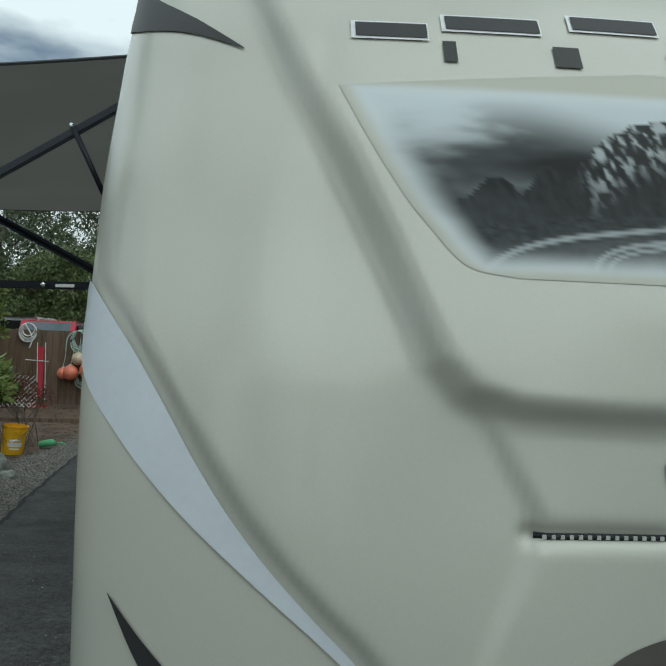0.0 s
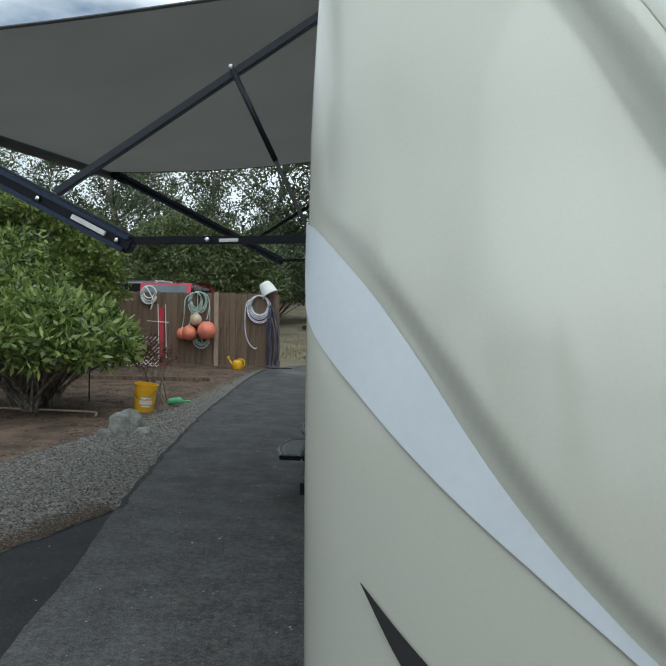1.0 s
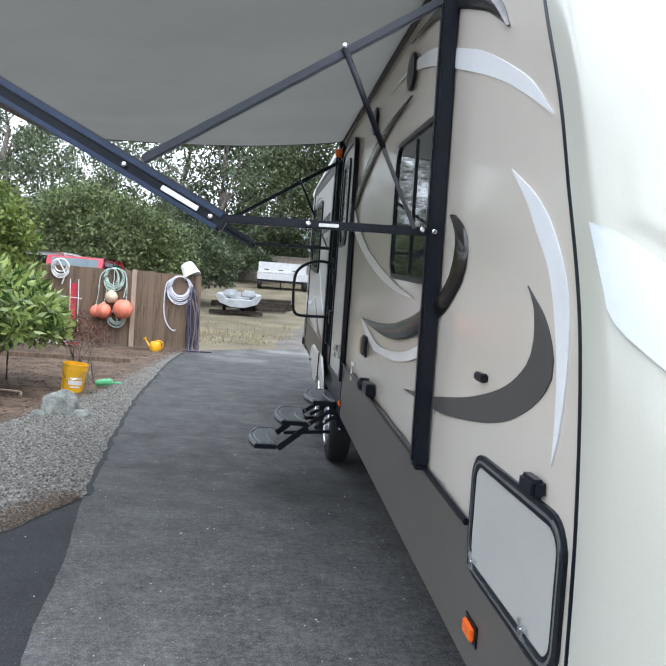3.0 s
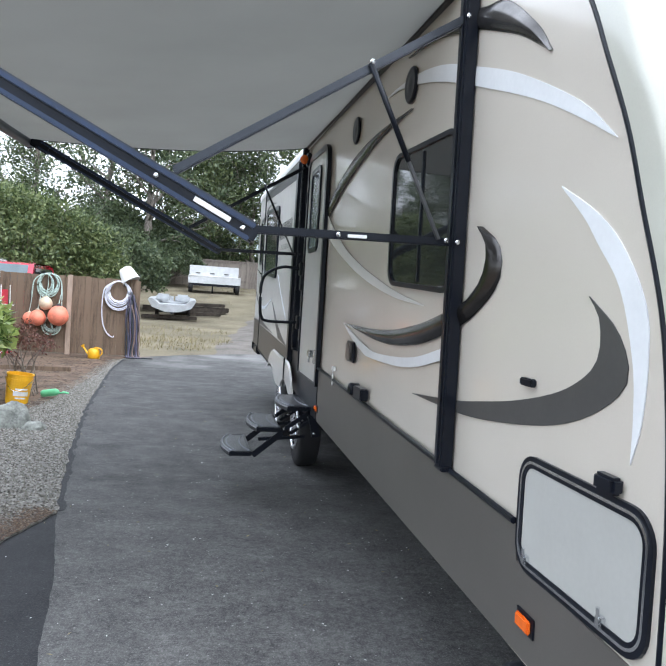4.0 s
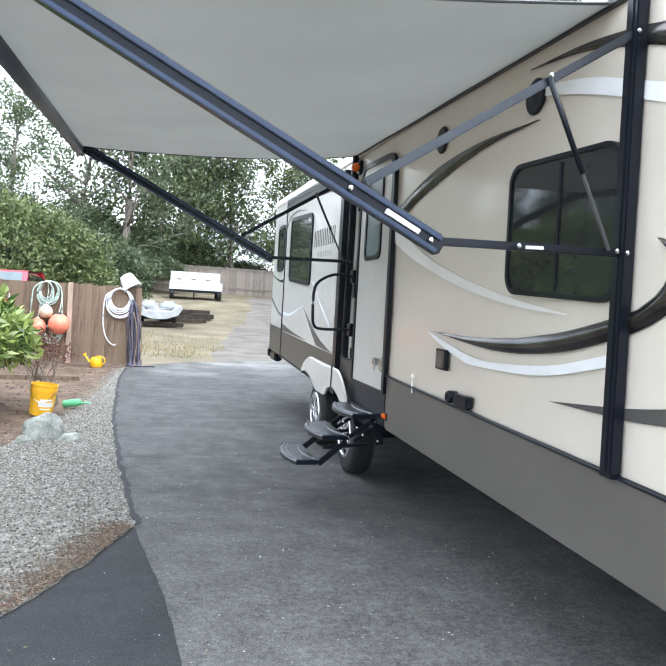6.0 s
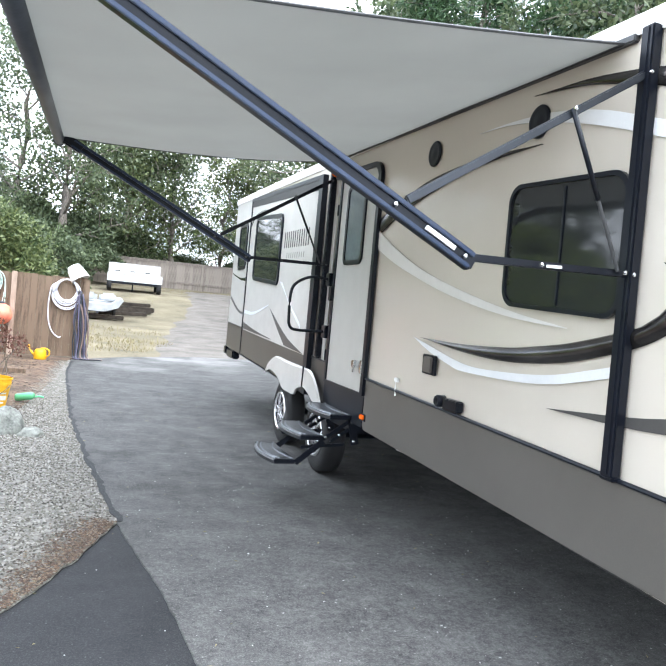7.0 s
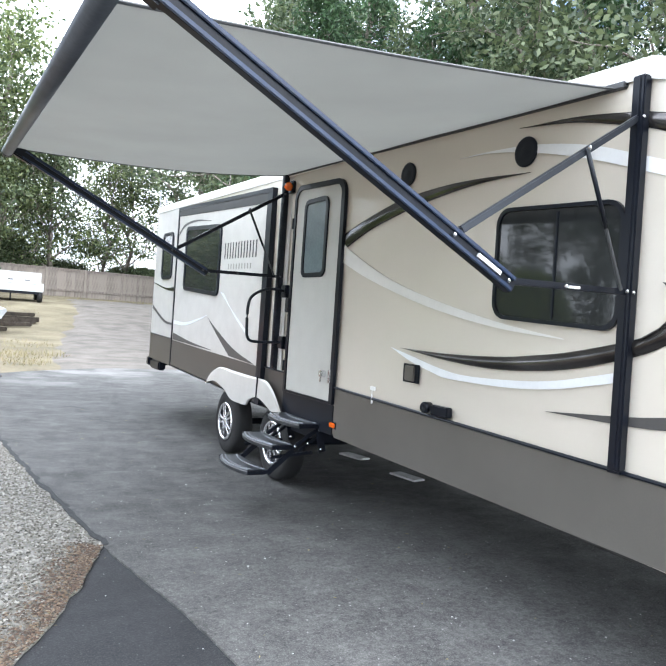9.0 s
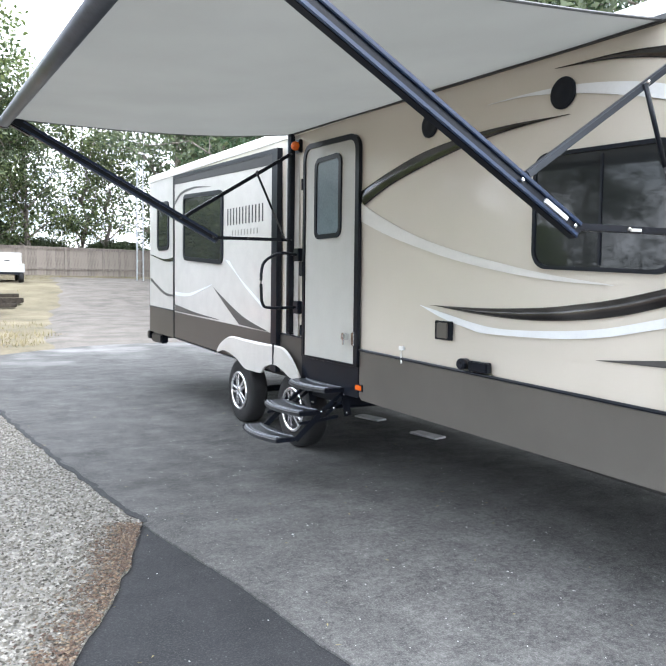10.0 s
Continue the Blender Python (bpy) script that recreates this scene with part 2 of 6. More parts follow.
M_FENCE = mat("weathered_cedar", (0.132, 0.092, 0.063), 0.85, var=0.45, scale=3, bump=0.5, bscale=25, stretch=(6, 6, 0.6), per_object=0.35)
M_GREYFENCE = mat("grey_weathered_wood", (0.22, 0.19, 0.165), 0.9, var=0.3, scale=3, bscale=25, stretch=(5, 5, 0.6), per_object=0.3)
M_PALEWOOD = mat("pale_fir_post", (0.40, 0.30, 0.235), 0.8, var=0.2, stretch=(6, 6, 0.6))
M_BARK = mat("grey_bark", (0.20, 0.175, 0.15), 0.95, var=0.5, scale=8, bump=1.0, bscale=30, stretch=(3, 3, 0.6))
M_TIMBER = mat("rotting_timber", (0.045, 0.036, 0.028), 0.95, var=0.5, scale=6, bump=0.8, bscale=30)
M_HULL = mat("chalky_hull", (0.42, 0.435, 0.45), 0.5, var=0.15)
M_TANHOSE = mat("tan_hose", (0.20, 0.14, 0.12), 0.5, var=0.2)
M_VIOLETHOSE = mat("violet_grey_hose", (0.10, 0.09, 0.14), 0.5, var=0.2)
M_YELLOW = mat("yellow_plastic", (0.82, 0.44, 0.012), 0.4, var=0.1)
M_GREEN = mat("mint_plastic", (0.16, 0.55, 0.27), 0.4, var=0.1)
M_ORANGE = mat("orange_buoy", (0.80, 0.24, 0.15), 0.5, var=0.2)
M_CREAM = mat("cream_buoy", (0.62, 0.50, 0.36), 0.5, var=0.2)
M_HOSE = mat("pale_lilac_hose", (0.74, 0.74, 0.82), 0.4, var=0.1)
M_ROPE = mat("pale_green_rope", (0.45, 0.55, 0.50), 0.8, var=0.3, scale=30)
M_DARKHOSE = mat("dark_hose", (0.035, 0.04, 0.05), 0.5, var=0.2)
M_WHITEPL = mat("white_plastic", (0.78, 0.78, 0.76), 0.4, var=0.08)
M_CARRED = mat("red_car_paint", (0.58, 0.055, 0.085), 0.2, var=0.05, coat=0.6)
M_CARWHITE = mat("white_car_paint", (0.60, 0.61, 0.62), 0.25, var=0.06, coat=0.6)
M_LEAF_RHODO = leafmat("rhododendron_leaves", (0.035, 0.085, 0.02), (0.38, 0.46, 0.14), 0.26)
M_LEAF_YEL = leafmat("yellow_green_leaves", (0.07, 0.12, 0.02), (0.24, 0.29, 0.07))
M_LEAF_DARK = leafmat("dark_green_leaves", (0.032, 0.055, 0.028), (0.15, 0.185, 0.09), 0.5)
M_LEAF_MID = leafmat("mid_green_leaves", (0.030, 0.058, 0.018), (0.22, 0.26, 0.105), 0.5)
M_NEEDLE = leafmat("conifer_needles", (0.02, 0.05, 0.022), (0.075, 0.14, 0.055), 0.6)
M_ROSE = leafmat("dry_rose_leaves", (0.09, 0.03, 0.025), (0.20, 0.10, 0.07))
M_DRY = leafmat("dry_grass_blades", (0.15, 0.13, 0.06), (0.34, 0.29, 0.16), 0.8)

# ---- mesh helpers ----


def link(name, bm, material, parent=None, label="", smooth=False):
    me = bpy.data.meshes.new(name)
    bmesh.ops.recalc_face_normals(bm, faces=bm.faces)
    bm.to_mesh(me)
    bm.free()
    me.materials.append(material)
    if smooth:
        me.shade_smooth()
    ob = new(name, me)
    ob.parent = parent
    if label:
        ob["label"] = label
    return ob


part = link


def raw(name, verts, faces, material, parent=None, smooth=False):
    me = bpy.data.meshes.new(name)
    me.from_pydata(verts, [], faces)
    me.materials.append(material)
    if smooth:
        me.shade_smooth()
    ob = new(name, me)
    ob.parent = parent
    return ob


def thing(name, label, category, group="", at=(0, 0, 0)):
    ob = new(name)
    ob.location = at
    ob.empty_display_size = 0.1
    return tagged(ob, label, category, group)


def box(x0, y0, z0, x1, y1, z1, bevel=0.0, bm=None):
    """A box between two corners with bevelled edges."""
    own = bmesh.new()
    bmesh.ops.create_cube(own, size=1)
    for v in own.verts:
        v.co = Vector(((x0 + x1) / 2 + v.co.x * abs(x1 - x0), (y0 + y1) / 2 + v.co.y * abs(y1 - y0), (z0 + z1) / 2 + v.co.z * abs(z1 - z0)))
    if bevel:
        bmesh.ops.bevel(own, geom=own.edges[:], offset=bevel, segments=2, affect="EDGES")
    if bm is None:
        return own
    return merge(bm, own)


def merge(bm, other):
    me = bpy.data.meshes.new("tmp")
    other.to_mesh(me)
    other.free()
    bm.from_mesh(me)
    bpy.data.meshes.remove(me)
    return bm


def bar(p, q, w, h, bevel=0.004, bm=None):
    """A beam of width w and height h from p to q."""
    p, q = Vector(p), Vector(q)
    own = box(-w / 2, -h / 2, 0, w / 2, h / 2, (q - p).length, bevel)
    own.transform(Matrix.Translation(p) @ (q - p).to_track_quat("Z", "Y").to_matrix().to_4x4())
    return own if bm is None else merge(bm, own)


def tube(points, r, sides=10, bm=None, closed=False):
    """A round bar along points; r is one radius or one per point."""
    pts = [Vector(p) for p in points]
    own = bm or bmesh.new()
    rings = []
    n = len(pts)
    for i, p in enumerate(pts):
        if closed:
            d = pts[(i + 1) % n] - pts[i - 1]
        else:
            d = pts[min(i + 1, n - 1)] - pts[max(i - 1, 0)]
        q = d.to_track_quat("Z", "Y")
        rr = r[i] if isinstance(r, (list, tuple)) else r
        rings.append([own.verts.new(p + q @ Vector((rr * math.cos(a), rr * math.sin(a), 0))) for a in [2 * math.pi * k / sides for k in range(sides)]])
    for i in range(n if closed else n - 1):
        a, b = rings[i], rings[(i + 1) % n]
        for k in range(sides):
            own.faces.new((a[k], a[(k + 1) % sides], b[(k + 1) % sides], b[k]))
    if not closed:
        own.faces.new(rings[0][::-1])
        own.faces.new(rings[-1])
    return own


def lathe(profile, sides=24, bm=None):
    """A turned form round z from (radius, height) pairs."""
    own = bm or bmesh.new()
    rings = [[own.verts.new((r * math.cos(2 * math.pi * k / sides), r * math.sin(2 * math.pi * k / sides), z)) for k in range(sides)] for r, z in profile]
    for a, b in zip(rings, rings[1:]):
        for k in range(sides):
            own.faces.new((a[k], a[(k + 1) % sides], b[(k + 1) % sides], b[k]))
    own.faces.new(rings[0][::-1])
    own.faces.new(rings[-1])
    return own


def smooth_line(pts, n=8):
    """A Catmull-Rom curve through points of any dimension."""
    P = [np.array(p, float) for p in pts]
    P = [2 * P[0] - P[1]] + P + [2 * P[-1] - P[-2]]
    out = []
    for i in range(1, len(P) - 2):
        for k in range(n):
            t = k / n
            a, b, c, d = P[i - 1], P[i], P[i + 1], P[i + 2]
            out.append(0.5 * (2 * b + (c - a) * t + (2 * a - 5 * b + 4 * c - d) * t * t + (3 * b - a - 3 * c + d) * t ** 3))
    return out + [P[-2]]


def resample(pts, n):
    P = np.array(pts, float)
    s = np.concatenate([[0], np.cumsum(np.linalg.norm(np.diff(P, axis=0), axis=1))])
    u = np.linspace(0, s[-1], n)
    return np.stack([np.interp(u, s, P[:, k]) for k in range(P.shape[1])], 1)


def slab(outline, lift, x_at, depth):
    """A plate with outline in (y, z), its outer face at x_at and depth towards +x."""
    bm = bmesh.new()
    front = [bm.verts.new((x_at, y, z)) for y, z in outline]
    back = [bm.verts.new((x_at + depth, y, z)) for y, z in outline]
    bm.faces.new(front)
    bm.faces.new(back[::-1])
    n = len(outline)
    for i in range(n):
        bm.faces.new((front[i], back[i], back[(i + 1) % n], front[(i + 1) % n]))
    if lift:
        bmesh.ops.bevel(bm, geom=[e for e in bm.edges if all(abs(v.co.x - x_at) < 1e-6 for v in e.verts)], offset=lift, segments=2, affect="EDGES")
    return bm


def rounded(y0, z0, y1, z1, r, n=6):
    """A rectangle with rounded corners in (y, z)."""
    out = []
    for cy, cz, a0 in ((y1 - r, z1 - r, 0), (y0 + r, z1 - r, 90), (y0 + r, z0 + r, 180), (y1 - r, z0 + r, 270)):
        for k in range(n + 1):
            a = radians(a0 + 90 * k / n)
            out.append((cy + r * math.cos(a), cz + r * math.sin(a)))
    return out


def ring(outer, inner, x_at, depth):
    """A frame between two outlines of equally many points."""
    bm = bmesh.new()
    n = len(outer)
    loops = [[bm.verts.new((x, y, z)) for y, z in o] for o, x in ((outer, x_at), (inner, x_at), (inner, x_at + depth), (outer, x_at + depth))]
    for a, b in ((0, 1), (1, 2), (2, 3), (3, 0)):
        for i in range(n):
            bm.faces.new((loops[a][i], loops[a][(i + 1) % n], loops[b][(i + 1) % n], loops[b][i]))
    return bm


SLOPE = 0.03
FAR = 1.2


def far(x, y):
    """A spot in the woods, set back from the yard."""
    return -1.5 + (x + 1.5) * FAR, 0.7 + (y - 0.7) * FAR



def tilt(bm, y0=3.0):
    """The trailer stands nose down: level lines rise towards its rear."""
    for v in bm.verts:
        v.co.z += SLOPE * (v.co.y - y0)
    return bm


def hill(x, y):
    """The height of the ground: level by the driveway, rising to the yard behind."""
    h = np.interp(y, [-60, 18.4, 22, 30, 33.5, 42, 50, 60, 400], [0, 0, 0.06, 0.30, 0.55, 1.48, 2.0, 2.1, 2.8])
    return float(h)

# ---- ground ----


def ground_sheet():
    xs = list(np.concatenate([np.linspace(-400, -40, 10), np.linspace(-30, 30, 61), np.linspace(40, 400, 10)]))
    ys = list(np.concatenate([np.linspace(-300, -20, 8), np.linspace(-10, 60, 141), np.linspace(80, 600, 12)]))
    verts, faces = [], []
    for y in ys:
        for x in xs:
            b = 0.03 * noise.noise((x * 0.6, y * 0.6, 0)) + 0.015 * noise.noise((x * 2.1, y * 2.1, 4))
            verts.append((x, y, hill(x, y) - 0.045 + b * (1.0 if abs(x) < 40 else 0)))
    w = len(xs)
    for j in range(len(ys) - 1):
        for i in range(w - 1):
            a = j * w + i
            faces.append((a, a + 1, a + w + 1, a + w))
    return raw("ground", verts, faces, M_YARD, smooth=True)


tagged(ground_sheet(), "dry grass and bare dirt ground of the yard", "ground", kind="structure")


def sheet(name, outline, z, material, label, thick=0.05, uneven=0.0, cell=0.25):
    """A flat layer of ground with an outline in (x, y)."""
    bm = bmesh.new()
    top = [bm.verts.new((x, y, z)) for x, y in outline]
    bm.faces.new(top)
    low = [bm.verts.new((x, y, z - thick)) for x, y in outline]
    n = len(top)
    for i in range(n):
        bm.faces.new((top[i], top[(i + 1) % n], low[(i + 1) % n], low[i]))
    return tagged(link(name, bm, material), label, name.split("_")[0], kind="structure")


def ragged(pts, amp, n=10, seed=0):
    out = []
    for k, p in enumerate(smooth_line(pts, n)):
        out.append((p[0] + amp * noise.noise((p[0] * 6, p[1] * 6, seed)), p[1] + amp * noise.noise((p[0] * 6, p[1] * 6, seed + 9))))
    return out


EDGE = ragged([(-1.83, 5.5), (-1.90, 6.0), (-2.02, 7.0), (-2.16, 8.3), (-2.30, 10.0), (-2.40, 12.0), (-2.48, 14.0), (-2.45, 16.1)], 0.03, 22)
END = ragged([(-2.45, 16.1), (-1.2, 17.4), (0.6, 18.5), (2.5, 18.7), (6.0, 18.8)], 0.05, seed=3)
SEAMLINE = ragged([(-0.6, -8.0), (-0.95, -2.0), (-1.36, 2.4), (-1.53, 3.55), (-1.66, 4.55), (-1.83, 5.5)], 0.02, seed=5)
MULCH = ragged([(-9.0, -4.0), (-5.0, 0.6), (-3.1, 3.1), (-2.42, 4.2), (-2.05, 4.95), (-1.83, 5.5)], 0.03, seed=7)
sheet("driveway", EDGE + END[1:] + [(6.0, -8.0)] + SEAMLINE, 0.0, M_ASPHALT, "worn dark grey asphalt driveway with pale scuffs")
sheet("driveway_patch", SEAMLINE + MULCH[::-1][1:] + [(-9.0, -8.0)], -0.012, M_NEWASPHALT, "smooth black strip of fresh asphalt beside the driveway")
FRINGE = [(x + 0.045 + 0.03 * noise.noise((y * 5, x, 3)) + 0.025 * noise.noise((y * 17, x, 8)), y) for x, y in EDGE]
sheet("sealant_edge", EDGE[1:-4] + FRINGE[1:-4][::-1], 0.0025, M_NEWASPHALT, "black ragged sealant along the driveway's edge", thick=0.003)
BEDEDGE = ragged([(-8.5, -1.0), (-4.6, 3.2), (-3.75, 5.0), (-3.5, 6.5), (-3.2, 8.0), (-2.95, 9.3), (-2.75, 11.0), (-2.62, 13.0), (-2.50, 15.9)], 0.08, seed=11)
sheet("garden_bed", BEDEDGE + [(-2.4, 16.6), (-14.0, 16.6), (-14.0, -1.0)], 0.0, M_SOIL, "dry brown soil of the planting bed", thick=0.08)
sheet("gravel_strip", MULCH + EDGE[1:] + BEDEDGE[::-1], -0.006, M_GRAVEL, "grey crushed gravel border along the driveway", thick=0.06)


def rubble(name, count, spot, size, material, label, seed, flat=0.6):
    """Loose pieces strewn over an area, as one mesh."""
    rng = np.random.default_rng(seed)
    base = np.array([(1, 0, 0), (0, 1, 0), (-1, 0, 0), (0, -1, 0), (0, 0, 1), (0, 0, -1)], float)
    tri = np.array([(0, 1, 4), (1, 2, 4), (2, 3, 4), (3, 0, 4), (1, 0, 5), (2, 1, 5), (3, 2, 5), (0, 3, 5)])
    verts, faces = [], []
    k = 0
    while k < count:
        x, y, z = spot(rng)
        s = size * rng.uniform(0.45, 1.3)
        a = rng.uniform(0, 6.28)
        v = base * np.array([s, s * rng.uniform(0.5, 1.0), s * flat * rng.uniform(0.6, 1.2)]) * rng.uniform(0.75, 1.25, (6, 1))
        v = v @ np.array([[math.cos(a), math.sin(a), 0], [-math.sin(a), math.cos(a), 0], [0, 0, 1]])
        v += np.array([rng.uniform(-0.3, 0.3) * s, 0, 0]) + (x, y, z + s * 0.2)
        verts.append(v)
        faces.append(tri + 6 * k)
        k += 1
    ob = raw(name, np.concatenate(verts).tolist(), np.concatenate(faces).tolist(), material)
    return tagged(ob, label, "gravel", kind="stuff")


def stonemat(name, colours):
    m = bpy.data.materials.new(name)
    m.use_nodes = True
    nt = m.node_tree
    g = nt.nodes.new("ShaderNodeNewGeometry")
    r = nt.nodes.new("ShaderNodeValToRGB")
    while len(r.color_ramp.elements) < len(colours):
        r.color_ramp.elements.new(0.5)
    for i, c in enumerate(colours):
        r.color_ramp.elements[i].position = i / (len(colours) - 1)
        r.color_ramp.elements[i].color = (*c, 1)
    nt.links.new(g.outputs["Random Per Island"], r.inputs["Fac"])
    nt.links.new(r.outputs["Color"], nt.nodes["Principled BSDF"].inputs["Base Color"])
    nt.nodes["Principled BSDF"].inputs["Roughness"].default_value = 0.9
    return m


M_CHARCOAL = mat("charcoal_band", (0.04, 0.039, 0.04), 0.4, var=0.08)
dull(M_CHARCOAL, 0.25)
M_PEBBLE = stonemat("mixed_grey_stones", [(0.04, 0.037, 0.031), (0.12, 0.11, 0.092), (0.175, 0.162, 0.137), (0.215, 0.21, 0.197), (0.38, 0.36, 0.325)])
M_CHIP = stonemat("red_brown_bark_chips", [(0.03, 0.020, 0.015), (0.085, 0.05, 0.035), (0.05, 0.035, 0.027), (0.13, 0.082, 0.05), (0.21, 0.165, 0.115), (0.055, 0.04, 0.033)])
EX, EY = np.array([p[0] for p in EDGE]), np.array([p[1] for p in EDGE])
BX, BY = np.array([p[0] for p in BEDEDGE]), np.array([p[1] for p in BEDEDGE])
MX, MY = np.array([p[0] for p in MULCH]), np.array([p[1] for p in MULCH])


def on_gravel(rng):
    while True:
        y = 2.2 + 13.5 * rng.uniform() ** 1.5
        lo = np.interp(y, BY, BX) - 0.25 * rng.uniform()
        hi = np.interp(y, EY, EX) if y > 5.5 else np.interp(y, MY, MX)
        if hi > lo:
            return rng.uniform(lo, hi), y, -0.006


def on_mulch(rng):
    i = rng.integers(0, len(MX) - 1)
    t = rng.uniform()
    d = abs(rng.normal(0, 0.12))
    return MX[i] + (MX[i + 1] - MX[i]) * t - d * 0.8, MY[i] + (MY[i + 1] - MY[i]) * t + d * 0.6, 0.004


def on_bed(rng):
    while True:
        x, y = rng.uniform(-9, -2.5), rng.uniform(5, 16)
        if x < np.interp(y, BY, BX):
            return x, y, 0.0


rubble("gravel", 84000, on_gravel, 0.0115, M_PEBBLE, "loose grey crushed stones", 1)
rubble("bark_chips", 7500, on_mulch, 0.0095, M_CHIP, "red-brown bark chips and dead leaves along the gravel", 2, 0.35)
rubble("leaf_litter", 6000, on_bed, 0.03, M_CHIP, "brown leaf litter on the soil", 3, 0.2)

# ---- travel trailer ----
LONG, WIDE = 11.75, 2.44
trailer = thing("travel_trailer", "beige travel trailer with dark swoosh graphics and brown skirt", "travel trailer")
SZ = [0.55, 0.92, 1.24, 1.58, 1.87, 2.06, 2.265, 2.42, 2.70, 2.95]
SY = [1.79, 1.789, 1.80, 1.85, 1.956, 2.03, 2.137, 2.22, 2.40, 2.60]


SEAM = np.array(smooth_line(list(zip(SZ, SY)), 8))


def seam(z):
    """Where the side wall ends at the front, by height."""
    return float(np.interp(z, SEAM[:, 0], SEAM[:, 1]))


def top_z(y):
    return 2.93 + SLOPE * (y - 3)


def low_z(y):
    return 0.60 + SLOPE * (y - 3)


def body_shell():
    out = [(seam(z), z) for z in np.linspace(0.57, 2.86, 28)]
    out += [(2.66, 2.90), (2.80, top_z(2.80) - 0.005), (3.0, top_z(3.0))]
    out += [(LONG - 0.06, top_z(LONG)), (LONG, top_z(LONG) - 0.06), (LONG, low_z(LONG))]
    bm = slab(out, 0.0, 0.0, WIDE)
    bmesh.ops.triangulate(bm, faces=bm.faces[:])
    return part("wall_shell", bm, M_WALL, trailer, "smooth beige fibreglass walls")


body_shell()


def roof():
    """A bowed white roof that overhangs the wall's top edge in a rounded rail."""
    bm = bmesh.new()
    rows = []
    ys = np.linspace(2.35, LONG + 0.02, 30)
    sec = [(-0.012, -0.075), (-0.022, -0.03), (-0.012, 0.01), (0.03, 0.04), (0.12, 0.06), (0.6, 0.085), (1.22, 0.10), (1.84, 0.085), (2.32, 0.06), (2.41, 0.04), (2.452, 0.01), (2.462, -0.03), (2.452, -0.075)]
    for y in ys:
        drop = 0.0 if y > 2.9 else (2.9 - y) * 0.45
        rows.append([bm.verts.new((x, y, top_z(y) + z - drop)) for x, z in sec])
    for a, b in zip(rows, rows[1:]):
        for i in range(len(sec) - 1):
            bm.faces.new((a[i], a[i + 1], b[i + 1], b[i]))
    bm.faces.new(rows[0])
    bm.faces.new(rows[-1][::-1])
    part("roof", bm, M_ROOF, trailer, "white rubber roof", smooth=True)


roof()

PANEL = [(0.30, 2.80), (0.376, 2.487), (0.462, 2.259), (0.563, 2.051), (0.645, 1.863), (0.698, 1.728), (0.734, 1.640), (0.775, 1.592), (0.848, 1.570), (1.0, 1.564), (1.22, 1.562)]


def bump_step(d, w):
    """0 outside, 1 inside, over a soft edge of width w."""
    t = min(1, max(0, d / w))
    return t * t * (3 - 2 * t)


def side_of(line, x, z):
    """The distance to a line of points, positive above and to the right of it."""
    best, sign = 9, 1
    for (x0, z0), (x1, z1) in zip(line, line[1:]):
        dx, dz = x1 - x0, z1 - z0
        t = min(1, max(0, ((x - x0) * dx + (z - z0) * dz) / (dx * dx + dz * dz)))
        d = math.hypot(x - x0 - t * dx, z - z0 - t * dz)
        if d < best:
            best, sign = d, 1 if dx * (z - z0) - dz * (x - x0) > 0 else -1
    return best * sign


CREASE = [tuple(p) for p in smooth_line([(-0.02, 1.80), (0.06, 1.735), (0.125, 1.655), (0.224, 1.515), (0.29, 1.417), (0.354, 1.33), (0.424, 1.248), (0.505, 1.165), (0.575, 1.10), (0.66, 1.0), (0.75, 0.88)], 3)]
LOWER = [(0.70, 0.95), (0.791, 1.162), (0.858, 1.293), (0.873, 1.321), (0.875, 1.351), (0.793, 1.504), (0.76, 1.56)]


def cap_y(x, z):
    """The front cap's surface: where it stands at width x and height z."""
    return cap_half(round(min(x, WIDE - x), 5), float(z))


@functools.lru_cache(maxsize=None)
def cap_half(xm, z):
    s = seam(z)
    if xm <= 0:
        return s
    q = 0.30 * math.sqrt(max(0, 1 - (1 - min(xm, 0.5) / 0.5) ** 2))
    if xm > 0.5:
        q += 0.03 * (1 - ((1.22 - xm) / 0.72) ** 2)
    q += 0.058 * bump_step(side_of(PANEL, xm, z) + 0.078, 0.082) ** 1.5
    fade = min(1, max(0, (xm - 0.03) / 0.12))
    q += 0.022 * fade * bump_step(side_of(CREASE, xm, z) - 0.008, 0.035) * (1 - bump_step(side_of(CREASE, xm, z) - 0.05, 0.45))
    if z < 1.56:
        q += 0.014 * bump_step(-side_of(LOWER, xm, z), 0.03) * min(1, (1.56 - z) / 0.05)
    if xm > 0.86:
        q -= 0.018 * math.exp(-((z - 1.321 - 0.004) / 0.016) ** 2)
    return s - q


CAPX = sorted(set([round(v, 4) for v in 0.5 * (1 - np.cos(np.linspace(0, math.pi / 2, 60)))] + [round(v, 4) for v in np.linspace(0.5, 1.22, 52)]))
CAPX = CAPX + [WIDE - v for v in CAPX[::-1][1:]]


def lean(y, z):
    """How far the trailer's side stands off its nominal plane: it is parked a little askew and leans outwards."""
    return 0.008 * min(1, max(0, 3.4 - y)) + (0.012 - 0.016 * (z - 1.3)) * min(1, max(0, (7.0 - y) / 3))


def flare(x, z):
    """The cap's rim stands a little proud of the side walls and follows their lean."""
    xm = min(x, WIDE - x)
    k = 0.006 * max(0, 1 - xm / 0.14) ** 2
    k += 0.020 * min(1, max(0, (z - 1.15) / 0.8)) * min(1, xm / 0.02) * max(0, 1 - xm / 0.2)
    w = max(0, 1 - xm / 0.10) ** 1.5
    return (x - k if x < WIDE / 2 else x + k) + w * lean(2.0, z)


